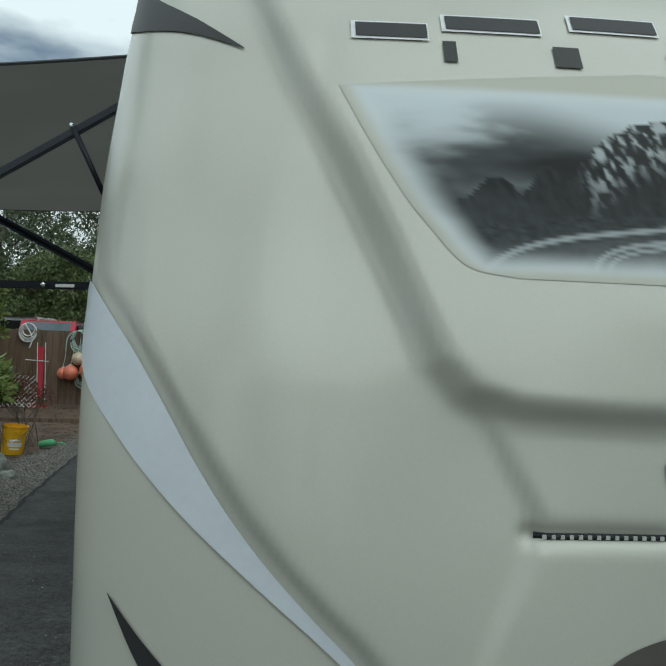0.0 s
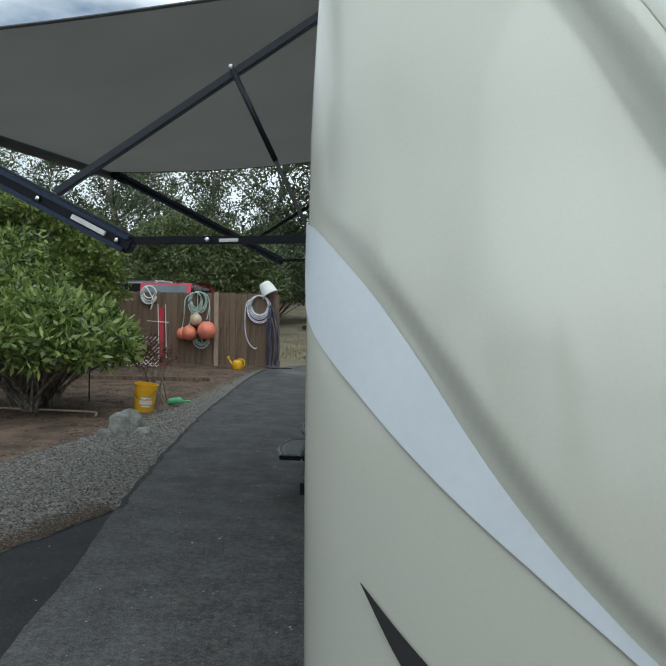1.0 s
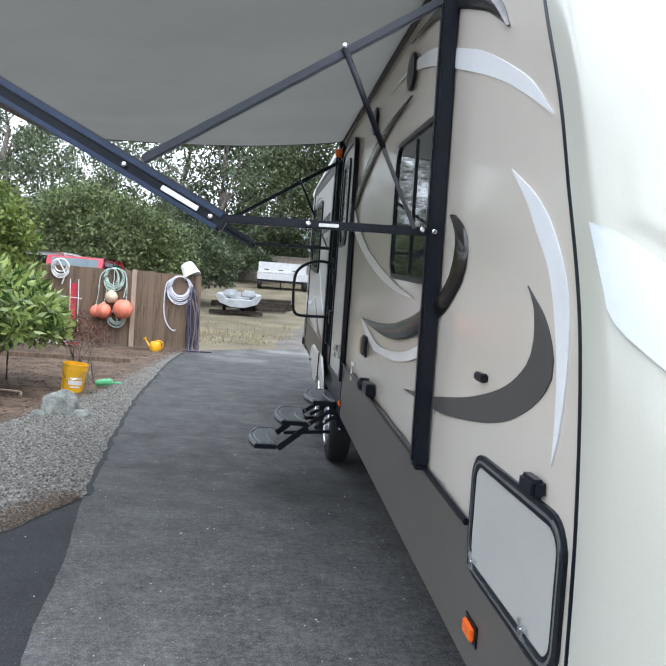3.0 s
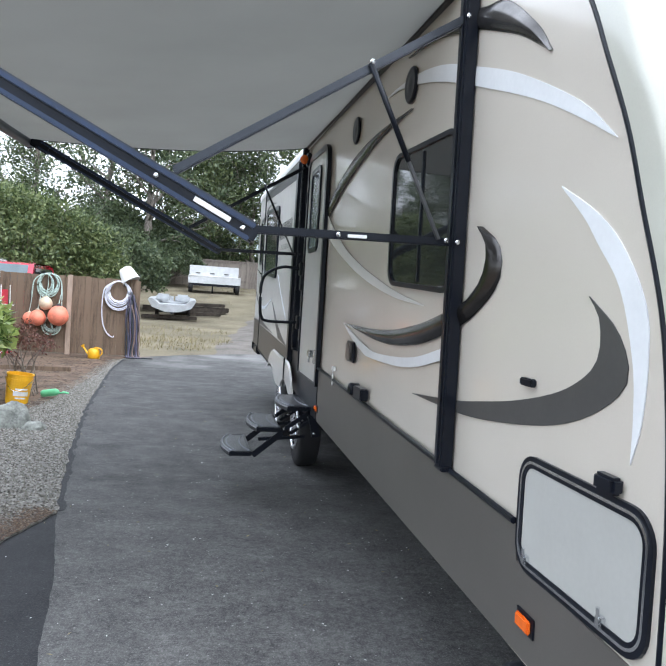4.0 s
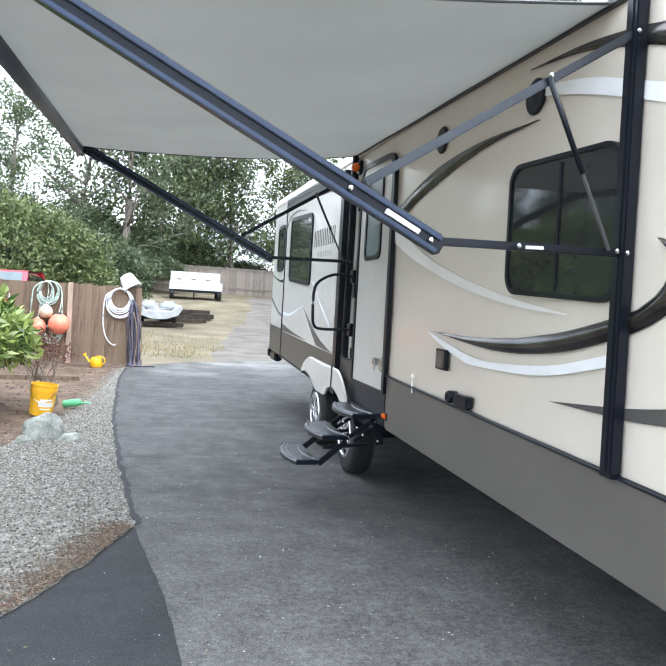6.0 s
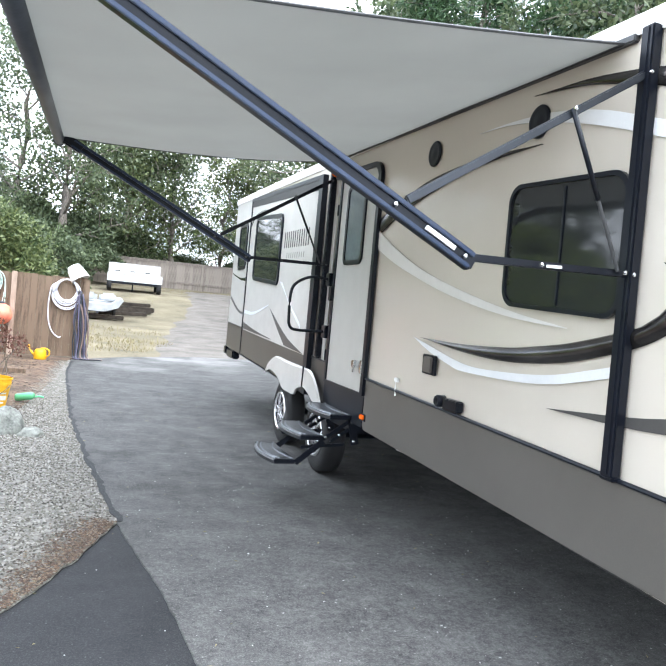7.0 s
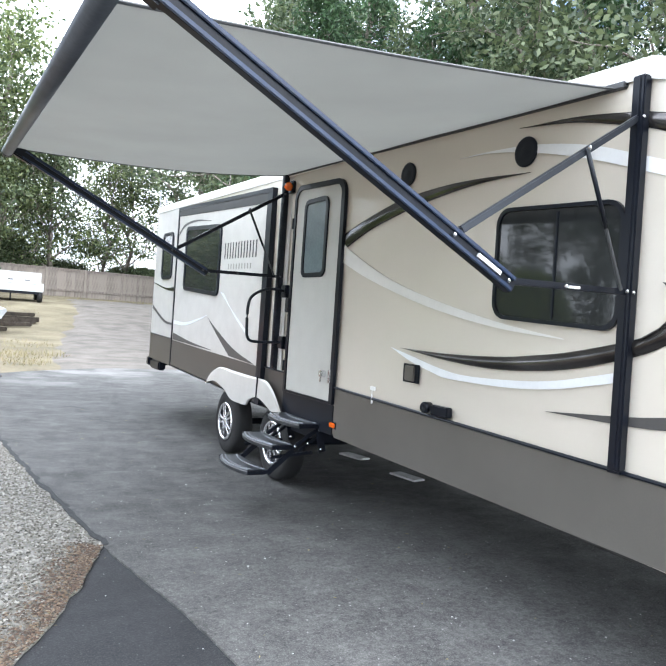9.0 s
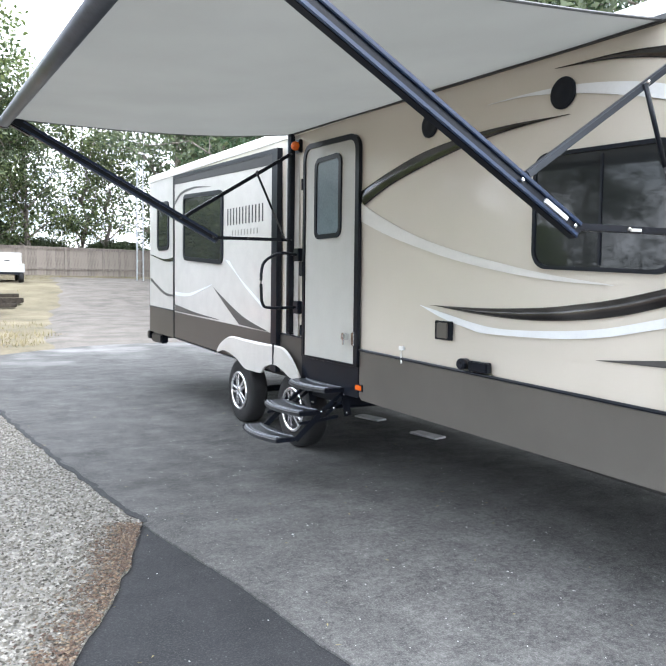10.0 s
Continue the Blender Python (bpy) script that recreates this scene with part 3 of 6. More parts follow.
def front_cap():
    bm = bmesh.new()
    zs = list(np.linspace(0.60, 2.86, 230))
    rows = []
    for z in zs:
        rows.append([bm.verts.new((flare(x, z), cap_y(x, z), z)) for x in CAPX])
    k = 0
    for dz, back in ((0.025, 0.05), (0.04, 0.13), (0.045, 0.26)):
        z = 2.86 + dz
        rows.append([bm.verts.new((flare(x, z), min(cap_y(x, 2.86) + back, seam(2.86) + 0.12), z)) for x in CAPX])
    for a, b in zip(rows, rows[1:]):
        for i in range(len(CAPX) - 1):
            bm.faces.new((a[i], a[i + 1], b[i + 1], b[i]))
    part("front_cap", bm, M_CAP, trailer, "moulded beige fibreglass front cap with a raised panel", smooth=True)


front_cap()


def on_cap(name, rails, material, lift=0.003, parent=None, label="", across=6, along=40):
    """A film that follows the cap between two rails in (x, z)."""
    a, b = (resample(smooth_line(r), along) for r in rails)
    bm = bmesh.new()
    grid = []
    for p, q in zip(a, b):
        row = []
        for k in range(across + 1):
            x, z = p + (q - p) * k / across
            n = Vector((cap_y(x + 0.004, z) - cap_y(x - 0.004, z), -0.008, cap_y(x, z + 0.004) - cap_y(x, z - 0.004))).normalized()
            row.append(bm.verts.new(Vector((flare(x, z), cap_y(x, z), z)) + n * lift))
        grid.append(row)
    for r, s in zip(grid, grid[1:]):
        for k in range(across):
            try:
                bm.faces.new((r[k], r[k + 1], s[k + 1], s[k]))
            except ValueError:
                pass
    return part(name, bm, material, parent or trailer, label, smooth=True)


on_cap("pale_swoosh", ([(0.012, 1.775), (0.02, 1.66), (0.033, 1.578), (0.115, 1.482), (0.185, 1.406), (0.270, 1.328), (0.370, 1.246), (0.468, 1.166), (0.54, 1.105), (0.66, 1.0)],
                       [(0.020, 1.77), (0.05, 1.745), (0.138, 1.640), (0.224, 1.517), (0.290, 1.417), (0.354, 1.330), (0.424, 1.248), (0.505, 1.165), (0.565, 1.108), (0.665, 1.0)]), M_PALEBLUE, 0.005, None, "pale blue vinyl swoosh")
on_cap("dark_spike", ([(0.130, 1.179), (0.199, 1.112), (0.257, 1.06), (0.32, 1.0), (0.42, 0.92)], [(0.129, 1.178), (0.18, 1.09), (0.218, 1.035), (0.26, 0.96), (0.30, 0.88)]), M_CHARCOAL, 0.004, None, "charcoal vinyl spike")
on_cap("upper_dark_spike", ([(0.322, 2.323), (0.213, 2.417), (0.10, 2.525), (0.05, 2.60), (0.02, 2.66)], [(0.320, 2.322), (0.184, 2.386), (0.07, 2.43), (0.03, 2.455), (0.004, 2.48)]), M_CHARCOAL, 0.004, None, "charcoal vinyl spike")


def trim_line():
    """The black seam moulding between the side wall and the front cap."""
    for name, x in (("corner_moulding", 0.006), ("corner_moulding", WIDE - 0.006)):
        pts = [(x, seam(z) + 0.012, z) for z in np.linspace(0.58, 2.86, 40)] + [(x, 2.72, 2.90), (x, 2.80, 2.915)]
        part(name, tube(pts, 0.0135, 8), M_BLACK, trailer, "black rubber corner moulding", smooth=True)


trim_line()


def plate(name, outline, material, out=0.006, parent=None, label="", bevel=0.002):
    return part(name, slab(outline, bevel, -out, out - 0.0005), material, parent or trailer, label)


# brown skirt with its bright top rail
def belt(y):
    return 0.985 + 0.026 * (y - 3)


def skirt_bottom(y):
    return 0.607 + 0.016 * (y - 3)


plate("skirt_panel", [(1.795, 0.60), (1.795, 0.84), (1.85, 0.835), (2.43, 0.86), (2.445, 0.967), (5.73, belt(5.73)), (5.73, skirt_bottom(5.73) + 0.03), (5.70, skirt_bottom(5.7)), (2.2, skirt_bottom(2.2)), (1.9, 0.565)], M_SKIRT, 0.008, None, "brown-grey metal skirt panel")
plate("rear_skirt_panel", [(6.70, belt(6.7)), (LONG, belt(LONG)), (LONG, low_z(LONG) - 0.04), (6.70, low_z(6.70))], M_SLIDESKIRT, 0.008, None, "dark brown metal skirt panel")
part("skirt_rail", tube([(-0.012, 2.45, belt(2.45) + 0.006), (-0.012, 4.0, belt(4) + 0.006), (-0.012, 5.73, belt(5.73) + 0.006)], 0.011, 8), M_BLACK, trailer, "dark trim rail")
part("rear_skirt_rail", tube([(-0.012, 6.70, belt(6.7) + 0.006), (-0.012, LONG, belt(LONG) + 0.006)], 0.009, 8), M_BLACK, trailer)


def decal(name, up, down, material, label="", x_at=0.0, n=46, dome=0.0):
    """A vinyl film on the side wall between two rails in (y, z)."""
    a, b = resample(smooth_line(up), n), resample(smooth_line(down), n)
    bm = bmesh.new()
    x = x_at - 0.0035
    across = 8 if dome else 1
    lines = [[bm.verts.new((x - dome * math.sin(math.pi * k / across), *(p + (q - p) * k / across))) for p, q in zip(a, b)] for k in range(across + 1)]
    va, vb = lines[0], lines[-1]
    wa = [bm.verts.new((x + 0.003, p[0], p[1])) for p in a]
    wb = [bm.verts.new((x + 0.003, p[0], p[1])) for p in b]
    for i in range(n - 1):
        for p, q in [*zip(lines, lines[1:]), (wa, va), (vb, wb)]:
            bm.faces.new((p[i], p[i + 1], q[i + 1], q[i]))
    return part(name, bm, material, trailer, label, smooth=bool(dome))


decal("dark_crescent", [(2.829, 1.893), (2.70, 1.83), (2.660, 1.755), (2.697, 1.675), (2.82, 1.60), (2.968, 1.54), (3.328, 1.45), (3.65, 1.408), (3.984, 1.394), (4.40, 1.412), (4.835, 1.455)],
      [(2.831, 1.890), (2.780, 1.83), (2.770, 1.785), (2.823, 1.705), (2.90, 1.655), (2.99, 1.618), (3.348, 1.537), (3.60, 1.500), (3.846, 1.473), (4.3, 1.453), (4.833, 1.4555)], M_DARKVINYL, "dark metallic crescent graphic", dome=0.02)
decal("grey_crescent", [(2.149, 1.655), (2.028, 1.578), (1.972, 1.489), (2.006, 1.420), (2.156, 1.338), (2.370, 1.281), (2.716, 1.232), (2.985, 1.213), (3.476, 1.207)],
      [(2.150, 1.654), (2.100, 1.601), (2.090, 1.518), (2.135, 1.458), (2.270, 1.393), (2.513, 1.331), (2.75, 1.29), (2.993, 1.255), (3.475, 1.2085)], M_GREYVINYL, "charcoal crescent graphic")
decal("white_crescent", [(2.318, 1.957), (2.139, 1.864), (2.023, 1.772), (1.927, 1.636), (1.906, 1.506), (1.913, 1.374), (1.941, 1.276)],
      [(2.319, 1.954), (2.20, 1.86), (2.128, 1.786), (2.025, 1.673), (1.960, 1.510), (1.943, 1.388), (1.942, 1.2765)], M_WHITE, "white crescent graphic")
decal("white_arc", [(2.077, 2.037), (2.262, 2.175), (2.632, 2.360), (2.991, 2.495), (3.30, 2.60), (3.66, 2.672), (4.0, 2.70), (4.33, 2.708)],
      [(2.078, 2.036), (2.278, 2.140), (2.533, 2.255), (2.978, 2.420), (3.3, 2.53), (3.66, 2.625), (4.0, 2.685), (4.33, 2.707)], M_WHITE, "white arc graphic")
decal("upper_dark_swoosh", [(2.42, 2.36), (2.52, 2.47), (2.737, 2.63), (2.90, 2.675), (3.045, 2.71), (3.40, 2.765), (3.80, 2.789)],
      [(2.425, 2.355), (2.62, 2.47), (2.787, 2.545), (2.92, 2.60), (3.04, 2.64), (3.40, 2.735), (3.80, 2.7885)], M_DARKVINYL, "dark metallic swoosh graphic", dome=0.010)
decal("white_smile", [(4.965, 1.452), (4.70, 1.405), (4.40, 1.352), (4.148, 1.330), (3.75, 1.345), (3.45, 1.375), (3.205, 1.425), (3.03, 1.465)],
      [(4.966, 1.450), (4.72, 1.37), (4.45, 1.312), (4.289, 1.292), (3.770, 1.300), (3.45, 1.33), (3.203, 1.378), (3.03, 1.415)], M_WHITE, "white crescent graphic")
decal("white_sweep", [(5.785, 2.262), (5.40, 2.085), (5.0, 1.935), (4.619, 1.829), (4.2, 1.735), (3.8, 1.66), (3.384, 1.604)],
      [(5.785, 2.115), (5.40, 1.975), (5.0, 1.86), (4.619, 1.765), (4.2, 1.685), (3.8, 1.63), (3.384, 1.600)], M_PALE, "pale sweeping graphic")
decal("dark_sweep", [(5.785, 2.325), (5.40, 2.43), (4.95, 2.52), (4.498, 2.553), (4.1, 2.55), (3.691, 2.523)],
      [(5.690, 2.222), (5.35, 2.335), (4.92, 2.425), (4.480, 2.490), (4.1, 2.52), (3.692, 2.5215)], M_DARKVINYL, "dark metallic sweep graphic", dome=0.010)


def big_window():
    sl = lambda P: [(y, z + 0.05 * (y - 3.5)) for y, z in P]
    w = part("window", slab(sl(rounded(3.07, 1.695, 3.905, 2.300, 0.085)), 0.0, -0.012, 0.011), M_GLASS, trailer, "dark tinted side window")
    o, i = sl(rounded(3.05, 1.675, 3.925, 2.320, 0.10)), sl(rounded(3.072, 1.697, 3.903, 2.298, 0.085))
    part("window_frame", ring(o, i, -0.022, 0.0215), M_BLACK, w, "black window frame")
    part("sash_bar", box(-0.018, 3.462, 1.705, -0.010, 3.480, 2.28, 0.002), M_BLACK, w)


big_window()


def speaker(y, z):
    bm = lathe([(0.086, -0.0005), (0.086, 0.008), (0.078, 0.014), (0.066, 0.012), (0.03, 0.016), (0.001, 0.018)], 28)
    bm.transform(Matrix.Translation((0, y, z)) @ Matrix.Rotation(radians(-90), 4, "Y"))
    s = part("speaker", bm, M_BLACK, trailer, "round black outdoor speaker", smooth=True)


speaker(4.885, 2.692)
speaker(3.742, 2.645)

# entry door
def arched(y0, z0, y1, z1, r, n=6):
    """A rectangle with rounded upper corners and square lower ones, its top following the trailer's slope."""
    up = rounded(y0, z0, y1, z1, r, n)[:2 * n + 2]
    return [(y, z + 0.05 * (y - y1)) if z > z1 - r - 0.001 else (y, z) for y, z in up] + [(y0, z0), (y1, z0)]


def entry_door():
    y0, y1, z0, z1 = 5.735, 6.675, 0.935, 2.85
    d = part("entry_door", slab(arched(y0 + 0.055, z0, y1 - 0.04, z1 - 0.045, 0.09), 0.004, -0.02, 0.0195), M_DOOR, trailer, "off-white entry door with a tall frosted window")
    o = arched(y0, z0 - 0.018, y1, z1, 0.13)
    i = arched(y0 + 0.055, z0 + 0.002, y1 - 0.04, z1 - 0.047, 0.09)
    part("door_frame", ring(o, i, -0.032, 0.0315), M_BLACK, d, "black door frame")
    wy0, wy1, wz0, wz1 = 6.005, 6.455, 1.985, 2.69
    part("door_window", slab(rounded(wy0 + 0.03, wz0 + 0.03, wy1 - 0.03, wz1 - 0.03, 0.05), 0, -0.027, 0.006), M_FROST, d, "frosted door glass")
    part("window_frame", ring(rounded(wy0, wz0, wy1, wz1, 0.08), rounded(wy0 + 0.04, wz0 + 0.04, wy1 - 0.04, wz1 - 0.04, 0.045), -0.036, 0.0155), M_BLACK, d)
    bm = box(-0.05, 6.635, 1.66, -0.03, 6.715, 1.80, 0.008)
    part("door_latch", bm, M_BLACK, d, "black door lock")
    bm = box(-0.075, 5.87, 1.13, -0.02, 5.92, 1.19, 0.008)
    tube([(-0.06, 5.895, 1.16), (-0.06, 5.90, 1.09)], 0.008, 8, bm)
    part("door_holdback", bm, M_CHROME, d, "chrome door holdback")
    part("holdback_catch", box(-0.05, 5.76, 1.09, -0.005, 5.80, 1.20, 0.006), M_CHROME, d)
    for z in (1.16, 2.5):
        part("hinge", tube([(-0.03, 6.69, z - 0.05), (-0.03, 6.69, z + 0.05)], 0.012, 8), M_BLACK, d)
    part("door_sill", box(-0.012, 5.735, 0.66, -0.001, 6.70, 0.915, 0.004), M_BLACK, trailer, "black panel under the door")


entry_door()


def porch_light():
    bm = bmesh.new()
    bmesh.ops.create_uvsphere(bm, u_segments=18, v_segments=12, radius=0.042)
    bm.transform(Matrix.Translation((-0.06, 6.78, 2.86)))
    part("porch_lamp", bm, M_AMBER, trailer, "amber porch lamp globe", smooth=True)
    part("lamp_base", box(-0.04, 6.74, 2.80, -0.001, 6.83, 2.92, 0.008), M_BLACK, trailer)


porch_light()


def grab_handle():
    pts = smooth_line([(-0.03, 6.76, 1.86), (-0.20, 6.78, 1.87), (-0.34, 6.80, 1.80), (-0.385, 6.80, 1.70), (-0.385, 6.80, 1.50), (-0.37, 6.80, 1.40), (-0.30, 6.80, 1.365), (-0.03, 6.77, 1.37)], 5)
    h = part("grab_handle", tube(pts, 0.014, 10), M_BLACK, trailer, "black fold-out grab handle", smooth=True)
    for z in (1.86, 1.37):
        part("bracket", box(-0.05, 6.72, z - 0.06, -0.001, 6.82, z + 0.06, 0.006), M_BLACK, h)


grab_handle()


# slide-out room
def slide_out():
    out = 0.045
    y0, y1 = 7.18, 10.41
    zt, zb = lambda y: 2.885 + 0.046 * (y - 7.1), lambda y: 0.60 + SLOPE * (y - 3)
    o = [(y0, zb(y0)), (y1, zb(y1)), (y1, zt(y1)), (y0, zt(y0))]
    s = part("slide_room", slab(o, 0.012, -out, out - 0.001), M_SLIDE, trailer, "slide-out room wall in a cooler open-sky tone")
    f, g = 0.10, 0.02
    i = [(y0 + f, zb(y0) - 0.01), (y1 - g, zb(y1) - 0.01), (y1 - g, zt(y1) - g), (y0 + f, zt(y0) - g)]
    o2 = [(y0 - 0.02, zb(y0) - 0.012), (y1 + 0.02, zb(y1) - 0.012), (y1 + 0.02, zt(y1) + 0.02), (y0 - 0.02, zt(y0) + 0.02)]
    part("slide_flange", ring(o2, i, -out - 0.012, out + 0.011), M_BLACK, s, "black slide-out flange")
    part("slide_topper", slab([(y0 + f, zt(y0) - 0.125), (y1 - g, zt(y1) - 0.105), (y1 - g, zt(y1) - g), (y0 + f, zt(y0) - g)], 0.002, -out - 0.006, 0.0055), M_CHARCOAL, s, "charcoal band along the slide-out top")
    part("slide_skirt", slab([(y0 + f, zb(y0) + 0.002), (y1 - g, zb(y1) + 0.002), (y1 - g, belt(y1)), (y0 + f, belt(y0))], 0.002, -out - 0.004, 0.0035), M_SLIDESKIRT, s, "brown-grey lower band")
    wy0, wy1, wz0, wz1 = 8.60, 9.96, 1.865, 2.69
    w = part("slide_window", slab([(y, z + 0.06 * (y - 9.28)) for y, z in rounded(wy0, wz0, wy1, wz1, 0.08)], 0, -out - 0.014, 0.013), M_GLASS, s, "dark tinted slide-out window")
    sh = lambda P: [(y, z + 0.06 * (y - 9.28)) for y, z in P]
    part("window_frame", ring(sh(rounded(wy0 - 0.02, wz0 - 0.02, wy1 + 0.02, wz1 + 0.02, 0.10)), sh(rounded(wy0 + 0.03, wz0 + 0.03, wy1 - 0.03, wz1 - 0.03, 0.06)), -out - 0.022, 0.0215), M_BLACK, w)
    return out


OUT = slide_out()
# plates over the beige wall: cooler skylight past the awning, put into colour
plate("rear_wall_panel", [(10.44, belt(10.44)), (LONG - 0.004, belt(LONG)), (LONG - 0.004, top_z(LONG) - 0.07), (10.44, top_z(10.44) - 0.01)], M_SLIDE, 0.003, None, "rear wall plate in a cooler open-sky tone", 0.0)
plate("strip_panel", [(6.80, belt(6.8)), (7.075, belt(7.075)), (7.075, top_z(7.07) - 0.04), (6.80, top_z(6.8) - 0.04)], M_SLIDE, 0.003, None, "wall strip beside the door in a cooler open-sky tone", 0.0)
decal("slide_grey_spike", [(8.90, 1.535), (8.45, 1.30), (8.10, 1.13)], [(8.90, 1.533), (8.05, 1.24), (7.35, 1.10)], M_GREYVINYL, "", -OUT)
decal("slide_grey_wedge", [(10.36, 1.285), (9.6, 1.21), (8.7, 1.155)], [(10.36, 1.19), (9.6, 1.17), (8.72, 1.15)], M_GREYVINYL, "", -OUT)
decal("slide_white_line", [(10.36, 1.46), (9.8, 1.45), (9.2, 1.53), (8.95, 1.57)], [(10.36, 1.41), (9.8, 1.41), (9.2, 1.51), (8.95, 1.565)], M_PALEBLUE, "", -OUT)
decal("slide_white_sweep", [(8.52, 1.86), (8.1, 1.65), (7.55, 1.40)], [(8.40, 1.84), (8.0, 1.58), (7.50, 1.34)], M_PALEBLUE, "", -OUT)
decal("rear_swoosh", [(10.48, 1.95), (11.0, 1.93), (11.7, 2.02)], [(10.48, 1.88), (11.0, 1.90), (11.7, 2.01)], M_DARKVINYL, "", -0.0045)
decal("rear_arc", [(10.5, 1.41), (11.0, 1.45), (11.7, 1.66)], [(10.5, 1.385), (11.0, 1.41), (11.7, 1.61)], M_GREYVINYL, "", -0.0045)
decal("window_arc", [(10.36, 2.70), (10.1, 2.80), (9.6, 2.815), (9.0, 2.75)], [(10.36, 2.66), (10.1, 2.765), (9.6, 2.79), (9.0, 2.745)], M_GREYVINYL, "", -OUT)


def rear_window():
    w = part("rear_window", slab(rounded(10.78, 2.08, 11.30, 2.74, 0.08), 0, -0.012, 0.0115), M_GLASS, trailer, "small dark tinted window")
    part("window_frame", ring(rounded(10.76, 2.06, 11.32, 2.76, 0.1), rounded(10.81, 2.11, 11.27, 2.71, 0.06), -0.02, 0.0195), M_BLACK, w)


rear_window()


# lettering drawn as plain bars
def bars(y_from, y_to, z_at, height, count, material, name, x_at, fill=0.5):
    step = (y_to - y_from) / count
    for k in range(count):
        y = y_from + step * (k + 0.5)
        z = z_at + 0.02 * (y - 8)
        part(name, slab([(y - step * fill / 2, z), (y + step * fill / 2, z), (y + step * fill / 2, z + height), (y - step * fill / 2, z + height)], 0, x_at - 0.003, 0.0028), material, trailer)


bars(7.47, 8.49, 2.235, 0.185, 12, M_CHARCOAL, "lettering_bar", -OUT, 0.3)
bars(7.60, 8.35, 2.115, 0.06, 9, M_FABRIC, "small_lettering_bar", -OUT, 0.3)


# front cargo hatch
def hatch():
    y0, y1, z0, z1 = 1.835, 2.44, 0.850, 1.192
    h = part("cargo_hatch", slab(rounded(y0 + 0.03, z0 + 0.03, y1 - 0.03, z1 - 0.03, 0.05), 0.003, -0.007, 0.0065), M_DOOR, trailer, "white cargo hatch door with chrome latches")
    part("hatch_frame", ring(rounded(y0, z0, y1, z1, 0.08), rounded(y0 + 0.034, z0 + 0.034, y1 - 0.034, z1 - 0.034, 0.048), -0.010, 0.0095), M_BLACK, h, "black hatch frame")
    part("hatch_bead", ring(rounded(y0 + 0.014, z0 + 0.014, y1 - 0.014, z1 - 0.014, 0.068), rounded(y0 + 0.022, z0 + 0.022, y1 - 0.022, z1 - 0.022, 0.06), -0.012, 0.003), M_CHROME, h, "thin chrome bead")
    for y in (2.36, 1.99):
        bm = box(-0.025, y - 0.012, 0.875, -0.006, y + 0.012, 0.905, 0.004)
        tube([(-0.02, y, 0.89), (-0.025, y, 0.925)], 0.005, 8, bm)
        part("latch", bm, M_CHROME, h, "chrome thumb latch")
    part("hatch_catch", box(-0.035, 1.955, 1.198, -0.001, 2.035, 1.240, 0.008), M_BLACK, trailer, "black hatch holder")


hatch()


def fittings():
    def lamp(y, z, w, h, material, name, label):
        b = part(name, box(-0.013, y - w / 2 - 0.012, z - h / 2 - 0.01, -0.008, y + w / 2 + 0.012, z + h / 2 + 0.01, 0.003), M_BLACK, trailer, label)
        part("lens", box(-0.026, y - w / 2, z - h / 2, -0.012, y + w / 2, z + h / 2, 0.006), material, b)
    lamp(5.725, 0.750, 0.085, 0.04, M_AMBER, "marker_lamp", "amber side marker lamp")
    lamp(2.345, 0.712, 0.08, 0.042, M_AMBER, "marker_lamp", "amber side marker lamp")
    b = part("socket_box", box(-0.014, 4.605, 1.222, -0.001, 4.785, 1.352, 0.004), M_BLACK, trailer, "grey weatherproof socket cover")
    part("cover", box(-0.03, 4.64, 1.235, -0.013, 4.75, 1.34, 0.006), M_SKIRT, b)
    v = part("vent_box", box(-0.05, 4.24, 1.045, -0.001, 4.41, 1.112, 0.006), M_BLACK, trailer, "black furnace exhaust vent")
    bm = lathe([(0.038, 0), (0.038, 0.05), (0.03, 0.06), (0.012, 0.045)], 18)
    bm.transform(Matrix.Translation((-0.001, 4.475, 1.082)) @ Matrix.Rotation(radians(-90), 4, "Y"))
    part("exhaust_pipe", bm, M_BLACK, v, smooth=True)
    bm = box(-0.02, 5.13, 1.11, -0.001, 5.19, 1.14, 0.004)
    tube([(-0.016, 5.16, 1.125), (-0.016, 5.16, 1.07), (-0.016, 5.157, 1.01)], 0.006, 8, bm)
    part("door_strap", bm, M_WHITEPL, trailer, "small white catch with a strap")
    part("small_block", box(-0.022, 2.385, 1.388, -0.001, 2.455, 1.412, 0.004), M_BLACK, trailer, "small black marker housing")
    part("cable_port", box(-0.02 - 0.0, 6.93, 1.36, -0.001, 7.02, 1.50, 0.01), M_WHITEPL, trailer, "small white hatch cover")


fittings()


